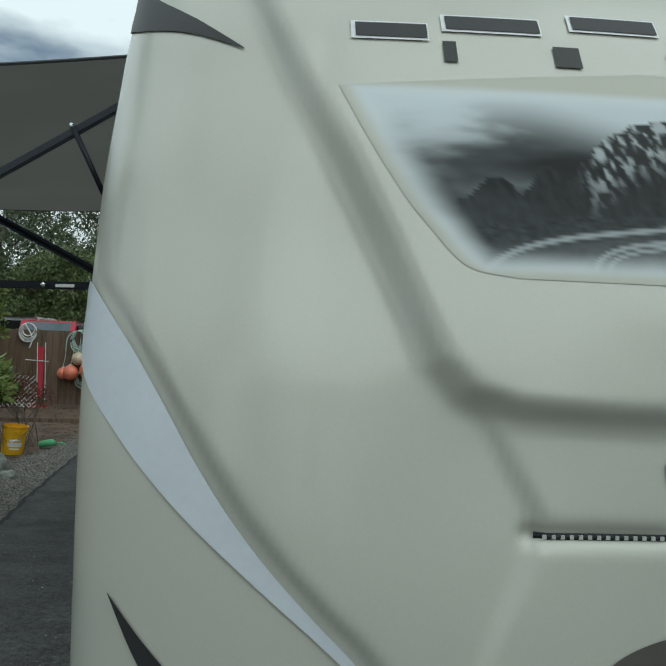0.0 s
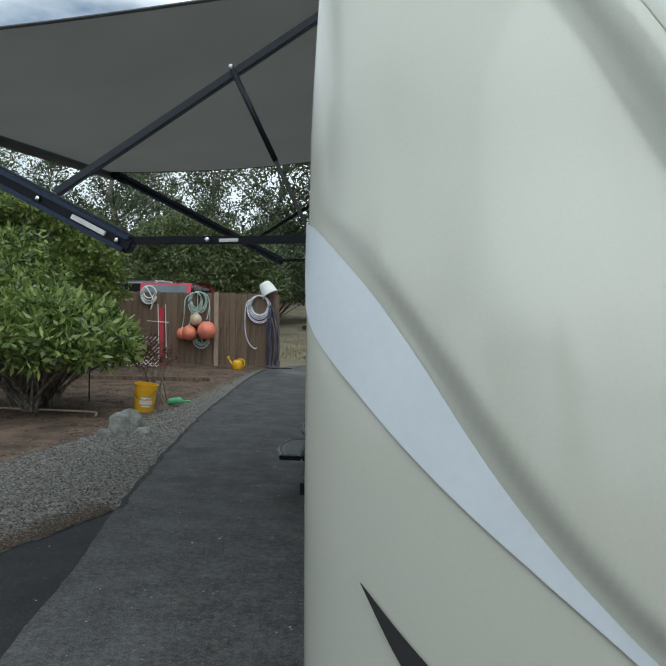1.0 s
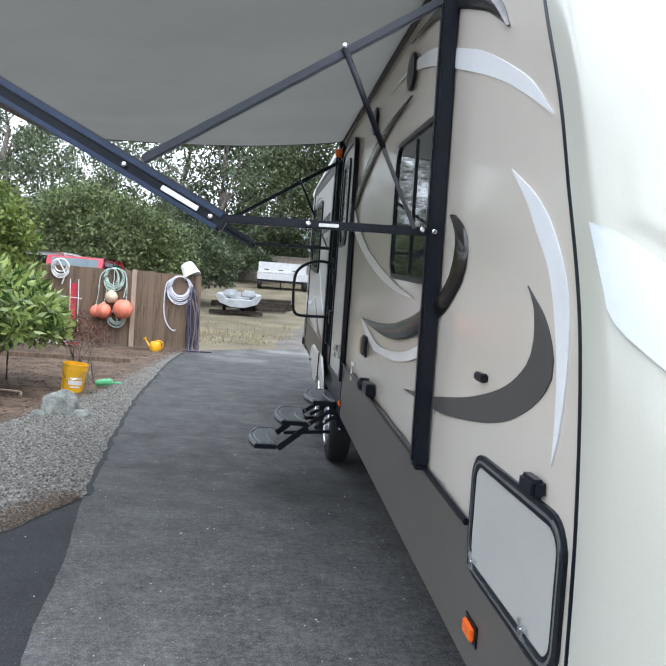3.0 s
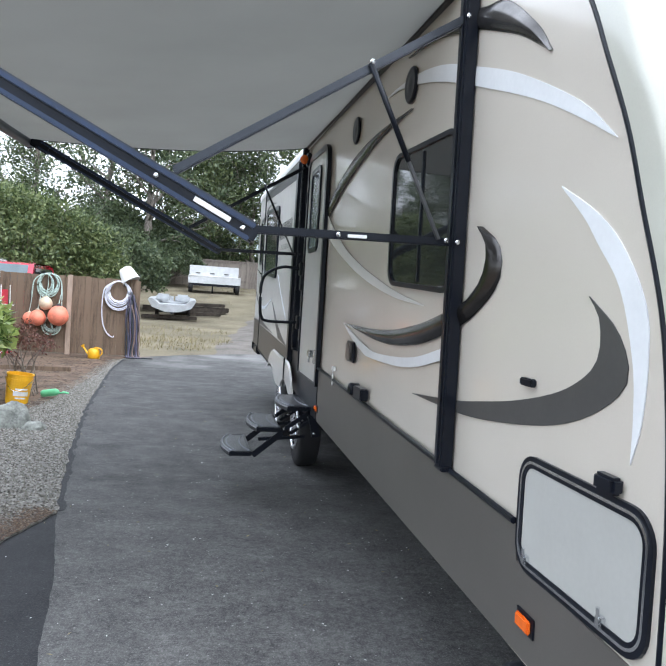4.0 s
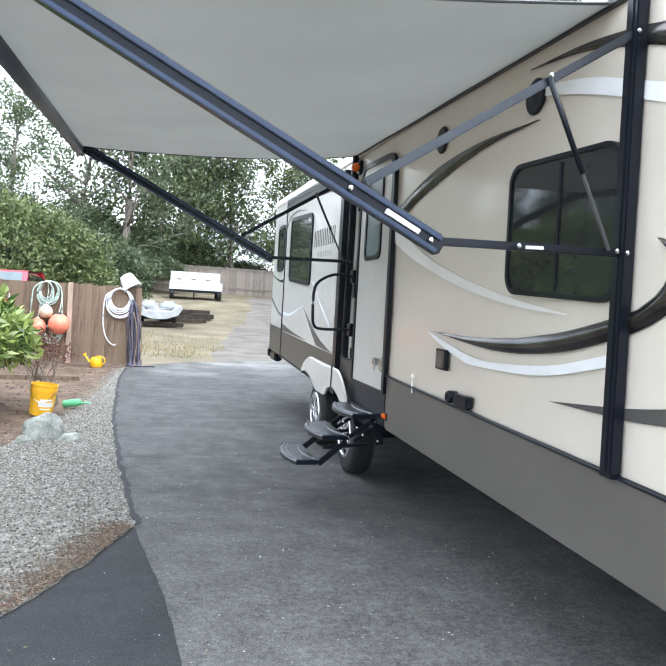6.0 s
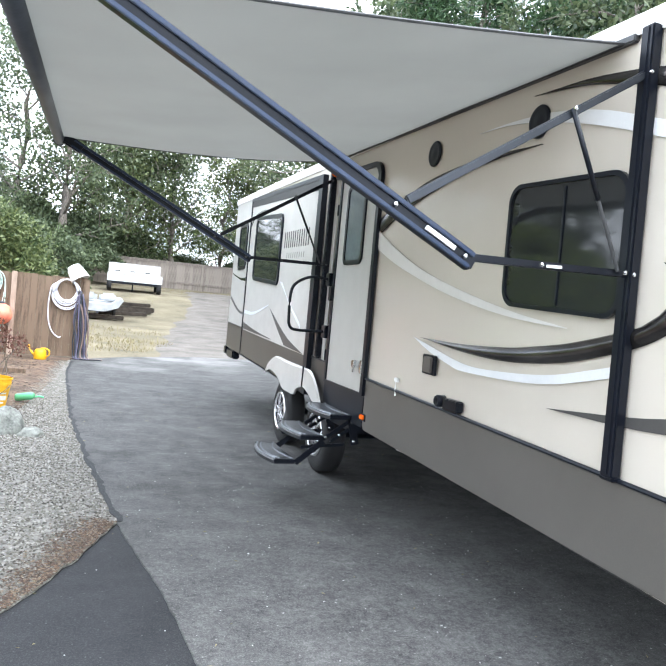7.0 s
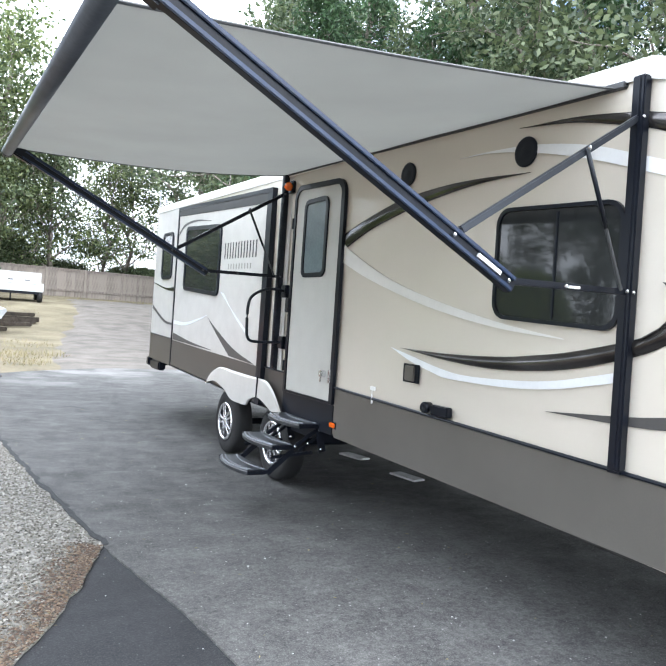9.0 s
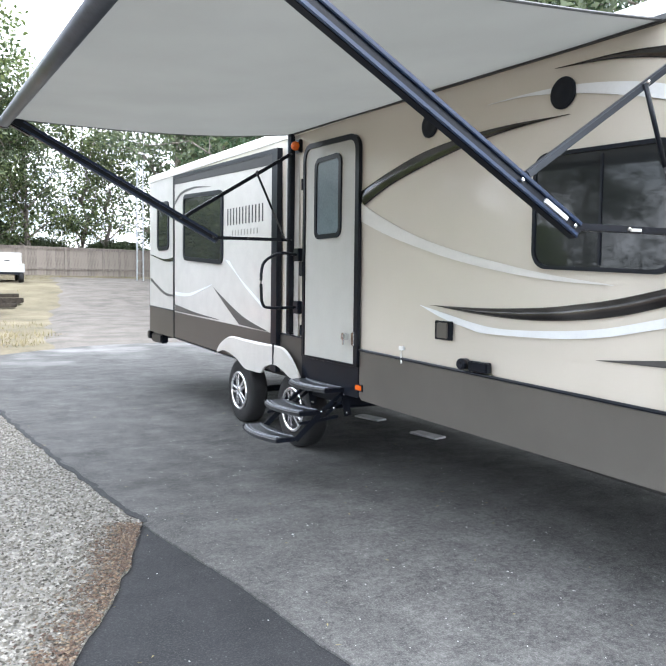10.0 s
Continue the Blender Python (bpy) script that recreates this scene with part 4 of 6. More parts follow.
# wheels, fender, under-frame
def wheel(y):
    c = Matrix.Translation((0.03, y, 0.365)) @ Matrix.Rotation(radians(-90), 4, "Y")
    R = 0.365
    w = part("wheel", (lambda bm: (bm.transform(c), bm)[1])(lathe([(0.19, -0.19), (0.30, -0.20), (R - 0.01, -0.185), (R, -0.15), (R, -0.05), (R - 0.01, -0.015), (R - 0.05, 0.0), (0.235, 0.004), (0.215, -0.01), (0.205, -0.05)], 40)), M_TYRE, trailer, "black trailer tyre on an alloy rim", smooth=True)
    part("rim", (lambda bm: (bm.transform(c), bm)[1])(lathe([(0.205, -0.17), (0.214, 0.0), (0.208, 0.006), (0.19, -0.02), (0.17, -0.06), (0.02, -0.065)], 36)), M_BLACK, w, "dark rim barrel", smooth=True)
    part("rim_lip", (lambda bm: (bm.transform(c), bm)[1])(tube([(0.205 * math.cos(a), 0.205 * math.sin(a), 0.002) for a in np.linspace(0, 2 * math.pi, 36, endpoint=False)], 0.018, 8, closed=True)), M_ALLOY, w, smooth=True)
    for k in range(5):
        bm = bmesh.new()
        for s in (-0.19, 0.19):
            a0, a1 = 2 * math.pi * k / 5 + 0.3 + s * 2.0, 2 * math.pi * k / 5 + 0.3 + s
            bar((0.045 * math.cos(a0), 0.045 * math.sin(a0), 0.006), (0.20 * math.cos(a1), 0.20 * math.sin(a1), -0.004), 0.028, 0.026, 0.006, bm)
        bm.transform(c)
        part("spoke", bm, M_ALLOY, w)
    bm = lathe([(0.05, -0.04), (0.05, 0.0), (0.04, 0.012), (0.01, 0.016)], 18)
    bm.transform(c)
    part("hub_cap", bm, M_ALLOY, w, smooth=True)


wheel(8.26)
wheel(6.95)


def fender():
    """A white moulded fender with an arch over each wheel."""
    up = [(6.62, 0.715), (6.68, 0.778), (6.81, 0.888), (6.97, 0.967), (7.18, 0.978), (7.55, 0.98), (7.9, 0.985), (8.32, 0.985), (8.60, 0.885), (8.745, 0.75)]
    lo = [(6.64, 0.70), (6.81, 0.696), (6.96, 0.745), (7.17, 0.782), (7.38, 0.73), (7.465, 0.661), (7.68, 0.655), (7.89, 0.664), (8.10, 0.748), (8.37, 0.802), (8.55, 0.80), (8.74, 0.746)]
    a, b = resample(smooth_line(up), 50), resample(smooth_line(lo), 50)
    bm = bmesh.new()
    cols = []
    for p, q in zip(a, b):
        m = p * 0.5 + q * 0.5
        cols.append([bm.verts.new((x, c[0], c[1])) for x, c in ((-OUT - 0.012, p), (-OUT - 0.03, p * 0.93 + q * 0.07), (-OUT - 0.034, m), (-OUT - 0.034, q * 0.97 + p * 0.03), (-OUT - 0.012, q + np.array([0, 0.006])))])
    for r, s in zip(cols, cols[1:]):
        for k in range(4):
            bm.faces.new((r[k], r[k + 1], s[k + 1], s[k]))
    part("fender", bm, M_SLIDE, trailer, "white moulded double wheel fender", smooth=False)
    part("fender_seam", bar((-OUT - 0.036, 7.17, 1.0), (-OUT - 0.036, 7.17, 0.79), 0.014, 0.016, 0.002), M_BLACK, trailer)


fender()


def wheel_well():
    part("wheel_well", box(0.26, 6.7, 0.60, 0.30, 8.9, 1.02, 0.01), M_RUBBER, trailer, "dark wheel well liner")
    bm = bmesh.new()
    for x in (0.45, 1.99):
        bar((x, 2.0, 0.50), (x, 11.7, 0.50 + SLOPE * 9), 0.06, 0.16, 0.006, bm)
    part("chassis_rail", bm, M_BLACK, trailer, "black steel chassis rails")
    part("underbelly", tilt(box(0.05, 2.2, 0.57, 2.39, LONG - 0.1, 0.595)), M_RUBBER, trailer, "black underbelly membrane")
    part("axle", tube([(0.2, 8.26, 0.365), (2.2, 8.26, 0.365)], 0.04, 10), M_BLACK, trailer)
    part("axle", tube([(0.2, 6.95, 0.365), (2.2, 6.95, 0.365)], 0.04, 10), M_BLACK, trailer)
    part("rear_bumper", box(-0.02, LONG - 0.02, 0.70, WIDE, LONG + 0.10, 0.83, 0.01), M_BLACK, trailer, "black rear bumper")
    part("corner_bracket", box(0.0, 11.2, 0.66, 0.12, 11.7, 0.80, 0.02), M_BLACK, trailer)
    part("waste_pipe", tube([(0.10, 2.62, 0.38), (0.7, 2.66, 0.40)], 0.05, 12), M_BLACK, trailer, "black waste pipe with cap", smooth=True)
    part("pipe_hanger", bar((0.4, 2.64, 0.40), (0.4, 2.64, 0.58), 0.03, 0.03), M_BLACK, trailer)


wheel_well()


def folding_steps():
    s = part("folding_steps", box(0.03, 5.98, 0.56, 0.28, 6.58, 0.66, 0.008), M_BLACK, trailer, "black three-tread folding entry steps, unfolded")

    def tread(x0, x1, z):
        y0, y1 = 5.96, 6.60
        bm = bmesh.new()
        rows = []
        for k in range(13):
            y = y0 + (y1 - y0) * k / 12
            bow = 0.06 * (1 - ((k - 6) / 6) ** 2)
            pr = [(x1, z), (x1, z + 0.03), (x0 - bow + 0.02, z + 0.03), (x0 - bow, z + 0.018), (x0 - bow, z - 0.008), (x0 - bow + 0.014, z - 0.008)]
            rows.append([bm.verts.new((x, y, zz)) for x, zz in pr])
        for a, b in zip(rows, rows[1:]):
            for i in range(6):
                bm.faces.new((a[i], a[(i + 1) % 6], b[(i + 1) % 6], b[i]))
        bm.faces.new(rows[0])
        bm.faces.new(rows[-1][::-1])
        t = part("tread", bm, M_TREAD, s, "curved ribbed tread")
        pad = bmesh.new()
        cols = []
        for j in range(13):
            y = y0 + 0.04 + (y1 - y0 - 0.08) * j / 12
            bow = 0.06 * (1 - ((j - 6) / 6) ** 2)
            cols.append([pad.verts.new((x, y, z + 0.0335)) for x in (x1 - 0.02, (x0 + x1) / 2 - bow * 0.5, x0 - bow + 0.035)])
        for a, b in zip(cols, cols[1:]):
            for i in range(2):
                pad.faces.new((a[i], a[i + 1], b[i + 1], b[i]))
        part("tread_pad", pad, M_PAD, s, "grey gritty tread pad")
        for yy in (y0 - 0.012, y1 - 0.006):
            part("side_cheek", box(x0 - 0.003, yy, z - 0.006, x1 + 0.005, yy + 0.018, z + 0.032, 0.005), M_BLACK, s)
        for k in range(3):
            x = x0 + (0.016, 0.05, x1 - x0 - 0.012)[k]
            pts = [(x - 0.06 * (1 - ((j - 6) / 6) ** 2), y0 + 0.02 + (y1 - y0 - 0.04) * j / 12, z + 0.0325) for j in range(13)]
            part("grip_strip", tube(pts, (0.007, 0.005, 0.006)[k], 6), M_STRIP, s, "worn pale ridge")

    tread(-0.645, -0.475, 0.315)
    tread(-0.44, -0.25, 0.515)
    tread(-0.20, -0.015, 0.69)
    for y in (5.98, 6.57):
        bm = bmesh.new()
        bar((-0.46, y, 0.31), (-0.23, y, 0.50), 0.012, 0.05, 0.004, bm)
        bar((-0.42, y + 0.014, 0.44), (-0.04, y + 0.014, 0.47), 0.010, 0.03, 0.004, bm)
        bar((-0.24, y, 0.51), (0.0, y, 0.68), 0.012, 0.035, 0.004, bm)
        bar((-0.17, y + 0.014, 0.49), (0.04, y + 0.014, 0.63), 0.010, 0.03, 0.004, bm)
        bar((0.0, y, 0.69), (0.05, y, 0.47), 0.012, 0.07, 0.004, bm)
        part("step_arm", bm, M_BLACK, s)
        for x, z in ((-0.22, 0.53), (0.0, 0.66), (-0.10, 0.55), (0.03, 0.50)):
            bm = lathe([(0.012, 0), (0.012, 0.010), (0.005, 0.016)], 10)
            bm.transform(Matrix.Translation((x, y - 0.006, z)) @ Matrix.Rotation(radians(90), 4, "X"))
            part("step_bolt", bm, M_CHROME, s)


folding_steps()


# mural and front details
def mural_mat():
    """The printed panel: its tones come from the print's own grey values."""
    m = bpy.data.materials.new("printed_mural")
    m.use_nodes = True
    nt = m.node_tree
    bsdf = nt.nodes["Principled BSDF"]
    bsdf.inputs["Roughness"].default_value = 0.28
    bsdf.inputs["Specular IOR Level"].default_value = 0.12
    at = nt.nodes.new("ShaderNodeAttribute")
    at.attribute_name = "print"
    nt.links.new(at.outputs["Color"], bsdf.inputs["Base Color"])
    return m


M_MURAL = mural_mat()
LEFT = [(0.530, 2.200), (0.592, 2.06), (0.655, 1.945), (0.706, 1.873), (0.769, 1.802), (0.86, 1.782)]
GELCOAT, PAPER = np.array((0.555, 0.55, 0.475)), np.array((0.70, 0.74, 0.75))


def fractal(x, z, k, seed, octaves=4):
    return sum(noise.noise((x * k * 2 ** i, z * k * 2 ** i, seed + i)) / 2 ** i for i in range(octaves))


def step(a, b, v):
    t = min(1, max(0, (v - a) / (b - a)))
    return t * t * (3 - 2 * t)


ROADS = [([tuple(p) for p in smooth_line(line, 3)], w) for line, w in (
    ([(0.80, 1.795), (0.86, 1.835), (0.95, 1.862), (1.08, 1.882), (1.25, 1.90), (1.45, 1.91)], 0.0045),
    ([(1.01, 1.79), (1.02, 1.82), (1.06, 1.845), (1.14, 1.862), (1.3, 1.87)], 0.004),
    ([(1.035, 1.79), (1.045, 1.817), (1.08, 1.838), (1.16, 1.852), (1.3, 1.857)], 0.003))]


def print_tone(x, z):
    """The grey of the printed scene: cloudy sky, rocky ridge with snow, misty plain with a road."""
    u = min(x, 2.44 - x) if x > 1.75 else x
    cloud = 0.5 + 0.55 * fractal(x * 0.9, z * 3.2, 2.6, 3, 5)
    bright = step(0.50, 0.85, cloud) * (0.25 + 0.75 * step(1.98, 2.12, z))
    g = 0.015 + 0.06 * step(0.2, 0.6, cloud) + 0.5 * bright
    g += (0.72 - g) * step(2.03, 2.17, z - 0.03 * math.sin(x * 9)) * 0.9
    top = np.interp(u, [0.72, 0.78, 0.82, 0.86, 0.89, 0.92, 0.95, 0.99, 1.03, 1.08, 1.14, 1.18, 1.22, 1.30, 1.40, 1.52, 1.74],
                    [1.925, 1.945, 1.985, 1.985, 1.955, 1.995, 2.015, 1.985, 2.045, 2.09, 2.125, 2.135, 2.145, 2.10, 2.03, 2.0, 1.93])
    top += 0.012 * fractal(x, 0, 22, 5, 3)
    if z < top:
        deep = top - z
        rock = 0.5 + 0.5 * fractal(x * 1.6 + 0.5 * z, z * 0.7, 40, 9, 3)
        g = 0.010 + 0.030 * rock
        snow = step(0.47, 0.70, rock) * step(1.0, 1.06, x) * step(0.15, 0.05, deep) * step(1.5, 1.35, x)
        g += 0.42 * snow
        g += 0.035 * step(1.99, 1.90, z) * (0.6 + 0.6 * fractal(x, z * 3, 7, 12, 3))
    plain = 1.885 + 0.10 * (x - 0.80) - 0.06 * max(0, x - 1.2)
    if z < plain:
        grass = 0.5 + 0.5 * fractal(x, z * 2.2, 45, 15, 3)
        g = 0.02 + 0.06 * grass + 0.10 * step(plain - 0.02, plain - 0.09, z)
    if z < 1.92:
        for line, w in ROADS:
            d = abs(side_of(line, x, z))
            g += (0.42 - g) * step(w * 1.6, w * 0.5, d)
    return g


def mural():
    left = resample(smooth_line(LEFT), 84)
    bm = bmesh.new()
    lay = bm.verts.layers.float_color.new("print")
    rows = []
    n = 190
    for x0, z in left:
        row = []
        for k in range(n + 1):
            x = x0 + (WIDE - 2 * x0) * k / n
            zz = z + (0.07 * (z - 1.80) / 0.4) * (1 - abs(2 * k / n - 1))
            v = bm.verts.new((x, cap_y(x, zz) - 0.0015, zz))
            edge = max(0, min((x - x0) / 0.10, (WIDE - x0 - x) / 0.10, (zz - 1.783) / 0.06, (2.215 - zz) / 0.06))
            pale = step(0.0, 0.45, edge)
            ink = step(0.15, 1.0, edge + 0.10 * fractal(x, zz * 2, 6, 21, 3))
            tone = print_tone(x, zz) if ink > 0 else 0.5
            c = GELCOAT * (1 - pale) + PAPER * pale
            c = c * (1 - ink) + tone * np.array((0.93, 1.0, 1.03)) * ink
            v[lay] = (*[float(q) for q in c], 1.0)
            row.append(v)
        rows.append(row)
    for a, b in zip(rows, rows[1:]):
        for k in range(n):
            bm.faces.new((a[k], a[k + 1], b[k + 1], b[k]))
    part("mural", bm, M_MURAL, trailer, "printed grey mountain mural panel", smooth=True)


mural()


def front_bars():
    """The front lettering as plain bars with a white edge, and the small row under it."""
    def block(name, x, z, w, h, material, lift):
        on_cap(name, ([(x - w / 2, z), (x - w / 2, z + h)], [(x + w / 2, z), (x + w / 2, z + h)]), material, lift, None, "", 4, 8)
    for x, w, z in ((0.646, 0.16, 2.335), (0.878, 0.215, 2.365), (1.166, 0.20, 2.385), (1.42, 0.16, 2.385), (1.64, 0.16, 2.365), (1.84, 0.16, 2.335)):
        for up in (0.0, 0.165):
            block("lettering_edge", x, z + up - 0.006, w + 0.014, 0.052, M_WHITE, 0.004)
            block("lettering_bar", x, z + up, w, 0.040, M_CHARCOAL, 0.006)
    for x, w in ((0.777, 0.03), (1.04, 0.06), (1.30, 0.05), (1.52, 0.02), (1.70, 0.05)):
        block("small_lettering_bar", x, 2.272, w, 0.058, M_CHARCOAL, 0.004)
    block("slogan_bar", 1.19, 1.42, 0.14, 0.035, M_CHARCOAL, 0.004)
    pts = [(x, cap_y(x, 1.323) - 0.002, 1.323) for x in np.linspace(0.885, WIDE - 0.885, 30)]
    s = part("light_strip", tube(pts, 0.0065, 6), M_BLACK, trailer, "thin strip of small lamps in a groove")
    for x in np.arange(0.90, WIDE - 0.89, 0.0165):
        part("diode", box(x - 0.0035, cap_y(x, 1.323) - 0.0095, 1.3195, x + 0.0035, cap_y(x, 1.323) - 0.006, 1.3265), M_LED, s)
    # flat dark film on the cap; its colour paints the shaded arch opening
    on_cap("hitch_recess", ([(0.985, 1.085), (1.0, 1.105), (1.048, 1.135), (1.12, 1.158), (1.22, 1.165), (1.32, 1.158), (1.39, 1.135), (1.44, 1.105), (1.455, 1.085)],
                            [(0.98, 0.70), (1.0, 0.70), (1.048, 0.70), (1.12, 0.70), (1.22, 0.70), (1.32, 0.70), (1.39, 0.70), (1.44, 0.70), (1.46, 0.70)]), M_SKIRT, 0.003, None, "dark film for the shade in the arch over the hitch")


front_bars()


def settle():
    """The side walls and all that is fixed to them follow the trailer's lean; the cap was built with it."""
    capped = {"front_cap", "pale_swoosh", "dark_spike", "upper_dark_spike", "mural", "light_strip", "hitch_recess", "lettering_edge", "slogan_bar"}
    for ob in trailer.children_recursive:
        kin = {ob.name.split(".")[0], ob.parent.name.split(".")[0]}
        if kin & capped or ob.data.vertices[0].co.y < 1.78 and ob.name.split(".")[0].endswith("lettering_bar"):
            continue
        for v in ob.data.vertices:
            v.co.x += lean(v.co.y, v.co.z)


settle()

# ---- awning ----
awning = thing("awning", "open grey fabric awning on black folding arms", "awning")
NY, FY = 3.0, 6.92


def roll(y):
    """The roller's axis, in (x, z), at y."""
    t = (y - NY) / (FY - NY)
    return -2.44 - 0.03 * t, 2.545 + 0.245 * t


def rail_z(y):
    return 2.845 + 0.040 * (y - 3.15)


def fabric():
    y0, y1 = 3.17, 6.93
    ys = np.linspace(y0, y1, 26)

    def at(u, y):
        rx, rz = roll(y)
        t = (y - y0) / (y1 - y0)
        x = -0.03 + (rx + 0.03) * u
        sag = (0.02 + 0.035 * t) * math.sin(math.pi * u ** 0.85) + 0.02 * math.sin(math.pi * u) * math.sin(math.pi * t)
        return Vector((x, y, rail_z(y) * (1 - u) + (rz + 0.02) * u - sag + 0.004 * noise.noise((x * 1.5, y * 1.2, 0))))

    bm = bmesh.new()
    rows = [[bm.verts.new(at(k / 24, y)) for k in range(25)] for y in ys]
    for a, b in zip(rows, rows[1:]):
        for k in range(24):
            bm.faces.new((a[k], a[k + 1], b[k + 1], b[k]))
    f = part("fabric", bm, M_FABRIC, awning, "grey vinyl awning fabric", smooth=True)
    for y in (y0, y1):
        part("hem", tube([at(u, y) for u in np.linspace(0, 1, 25)], 0.007, 6), M_FABTOP, f, "dark stitched hem")
    bm = bmesh.new()
    bar((-0.018, 3.1, rail_z(3.1) + 0.008), (-0.018, 7.0, rail_z(7.0) + 0.008), 0.034, 0.034, 0.006, bm)
    part("awning_rail", bm, M_FABTOP, awning, "dark awning rail on the wall")


fabric()
a, b = roll(2.92), roll(7.02)
rt = part("roller_tube", tube([(a[0], 2.92, a[1]), (b[0], 7.02, b[1])], 0.042, 24), M_TUBE, awning, "grey roller tube wrapped in fabric", smooth=True)
for y in (2.90, 7.0):
    c = roll(y)
    part("end_cap", tube([(c[0], y, c[1]), (c[0], y + 0.03, c[1])], 0.047, 20), M_BLACK, rt)


def arm_set(y, dz, top, rod=True):
    """A wall post, its folding arm, brace, rod and gas strut."""
    def post(y0, z0, x):
        return Vector((x + lean(y0, z0), y0, z0))

    base = part("wall_post", box(-0.054, y - 0.034, 1.0 + dz * 0.75, -0.002, y + 0.034, top, 0.006), M_BLACK, awning, "black wall-mounted awning post")
    part("post_channel", box(-0.059, y - 0.015, 1.01 + dz * 0.75, -0.052, y + 0.015, top - 0.01, 0.004), M_BLACK, base)
    part("post_foot", box(-0.05, y - 0.038, 0.985 + dz * 0.75, -0.001, y + 0.038, 1.002 + dz * 0.75, 0.004), M_BLACK, base)
    rx, rz = roll(y)
    e = Vector((-0.785, y, 1.815 + dz))
    o = Vector((-2.36, y, 2.60 + dz * 1.05))
    d = (o - e).normalized()
    main = part("folding_arm", bar(e - d * 0.02, o, 0.05, 0.060, 0.008), M_BLACK, awning, "black anodised folding arm")
    up = Vector((-d.z, 0, d.x))
    if up.z < 0:
        up = -up
    rib = bmesh.new()
    for k in (0.024, -0.024):
        bar(e + up * k + Vector((0, -0.03, 0)), o + up * k + Vector((0, -0.03, 0)), 0.012, 0.018, 0.003, rib)
    part("arm_rib", rib, M_ARMEDGE, main)
    part("arm_lip", bar(e + up * 0.036, o + up * 0.036, 0.03, 0.012, 0.003), M_SATIN if y < 5 else M_ARMEDGE, main)
    if y < 5:
        part("warning_label", bar(e + d * 0.085 + Vector((0, -0.032, 0)), e + d * 0.225 + Vector((0, -0.032, 0)), 0.012, 0.018, 0.001), M_WHITEPL, main, "white warning label")
    part("roller_bracket", bar(o - d * 0.10, o + d * 0.085, 0.07, 0.085, 0.012), M_BLACK, main, "roller end bracket")
    p0, p1, p2 = post(y, 2.66 + dz * 0.9, -0.045), Vector((-0.398, y, 2.450 + dz)), Vector((-1.06, y, 2.005 + dz))
    part("brace_arm", bar(p0, p2, 0.026, 0.032, 0.005), M_SATIN if y < 5 else M_BLACK, awning, "dark satin brace arm")
    part("gas_strut", tube([p1 + Vector((0, -0.02, 0)), (p1 * 0.45 + Vector((-0.10, y, 1.85 + dz)) * 0.55) + Vector((0, -0.02, 0))], 0.0105, 10), M_BLACK, awning, "black gas strut", smooth=True)
    part("strut_rod", tube([p1 + Vector((0, -0.02, 0)), Vector((-0.10, y - 0.02, 1.85 + dz))], 0.008, 10), M_FABTOP, awning)
    r0, r1 = post(y, 1.845 + dz, -0.045), Vector((-0.80, y, 1.83 + dz))
    rd = part("tension_rod", bar(r0, r1, 0.02, 0.03, 0.004), M_BLACK, awning, "black tension rod")
    if y < 5:
        part("rod_label", bar((-0.44, y - 0.012, 1.835 + dz), (-0.37, y - 0.012, 1.837 + dz), 0.012, 0.012, 0.001), M_WHITEPL, rd)
    for q in (p0, p1, Vector((-1.115, y, 1.979 + dz)), Vector((-0.817, y, 1.829 + dz)), Vector((-0.479, y, 1.835 + dz)), post(y, 1.847 + dz, -0.082), post(y, 1.844 + dz, -0.038)):
        bm = lathe([(0.009, 0), (0.009, 0.007), (0.004, 0.011)], 10)
        bm.transform(Matrix.Translation(q + Vector((0, -0.033, 0))) @ Matrix.Rotation(radians(90), 4, "X"))
        part("arm_bolt", bm, M_CHROME if y < 5 else M_FABTOP, awning)
    for ob in (base, *base.children):
        for v in ob.data.vertices:
            v.co.x += lean(y, v.co.z)


arm_set(NY, 0.0, 2.86)
arm_set(FY, 0.16, 3.0)

# ---- plants ----


def leaf_cloud(centres, radii, per, length, width, seed, droop=0.3, up=0.3, flat=0.8):
    """Many small leaves round clump centres, each a folded four-sided blade."""
    rng = np.random.default_rng(seed)
    C = np.repeat(np.array(centres, float), per, axis=0)
    R = np.repeat(np.array(radii, float), per)[:, None]
    n = len(C)
    d = rng.normal(size=(n, 3))
    d /= np.linalg.norm(d, axis=1, keepdims=True)
    pos = C + d * R * rng.uniform(0.35, 1.0, (n, 1)) * np.array([1, 1, flat])
    ax = d * 0.7 + rng.normal(size=(n, 3)) * 0.6 + np.array([0, 0, up - droop])
    ax /= np.linalg.norm(ax, axis=1, keepdims=True)
    sd = np.cross(ax, rng.normal(size=(n, 3)))
    sd /= np.linalg.norm(sd, axis=1, keepdims=True)
    L = length * rng.uniform(0.6, 1.25, (n, 1))
    W = width * rng.uniform(0.7, 1.2, (n, 1))
    nm = np.cross(ax, sd)
    v = np.stack([pos, pos + ax * L * 0.5 + sd * W, pos + ax * L - nm * L * 0.12, pos + ax * L * 0.5 - sd * W], 1).reshape(-1, 3)
    f = np.arange(4 * n).reshape(-1, 4)
    return v, f


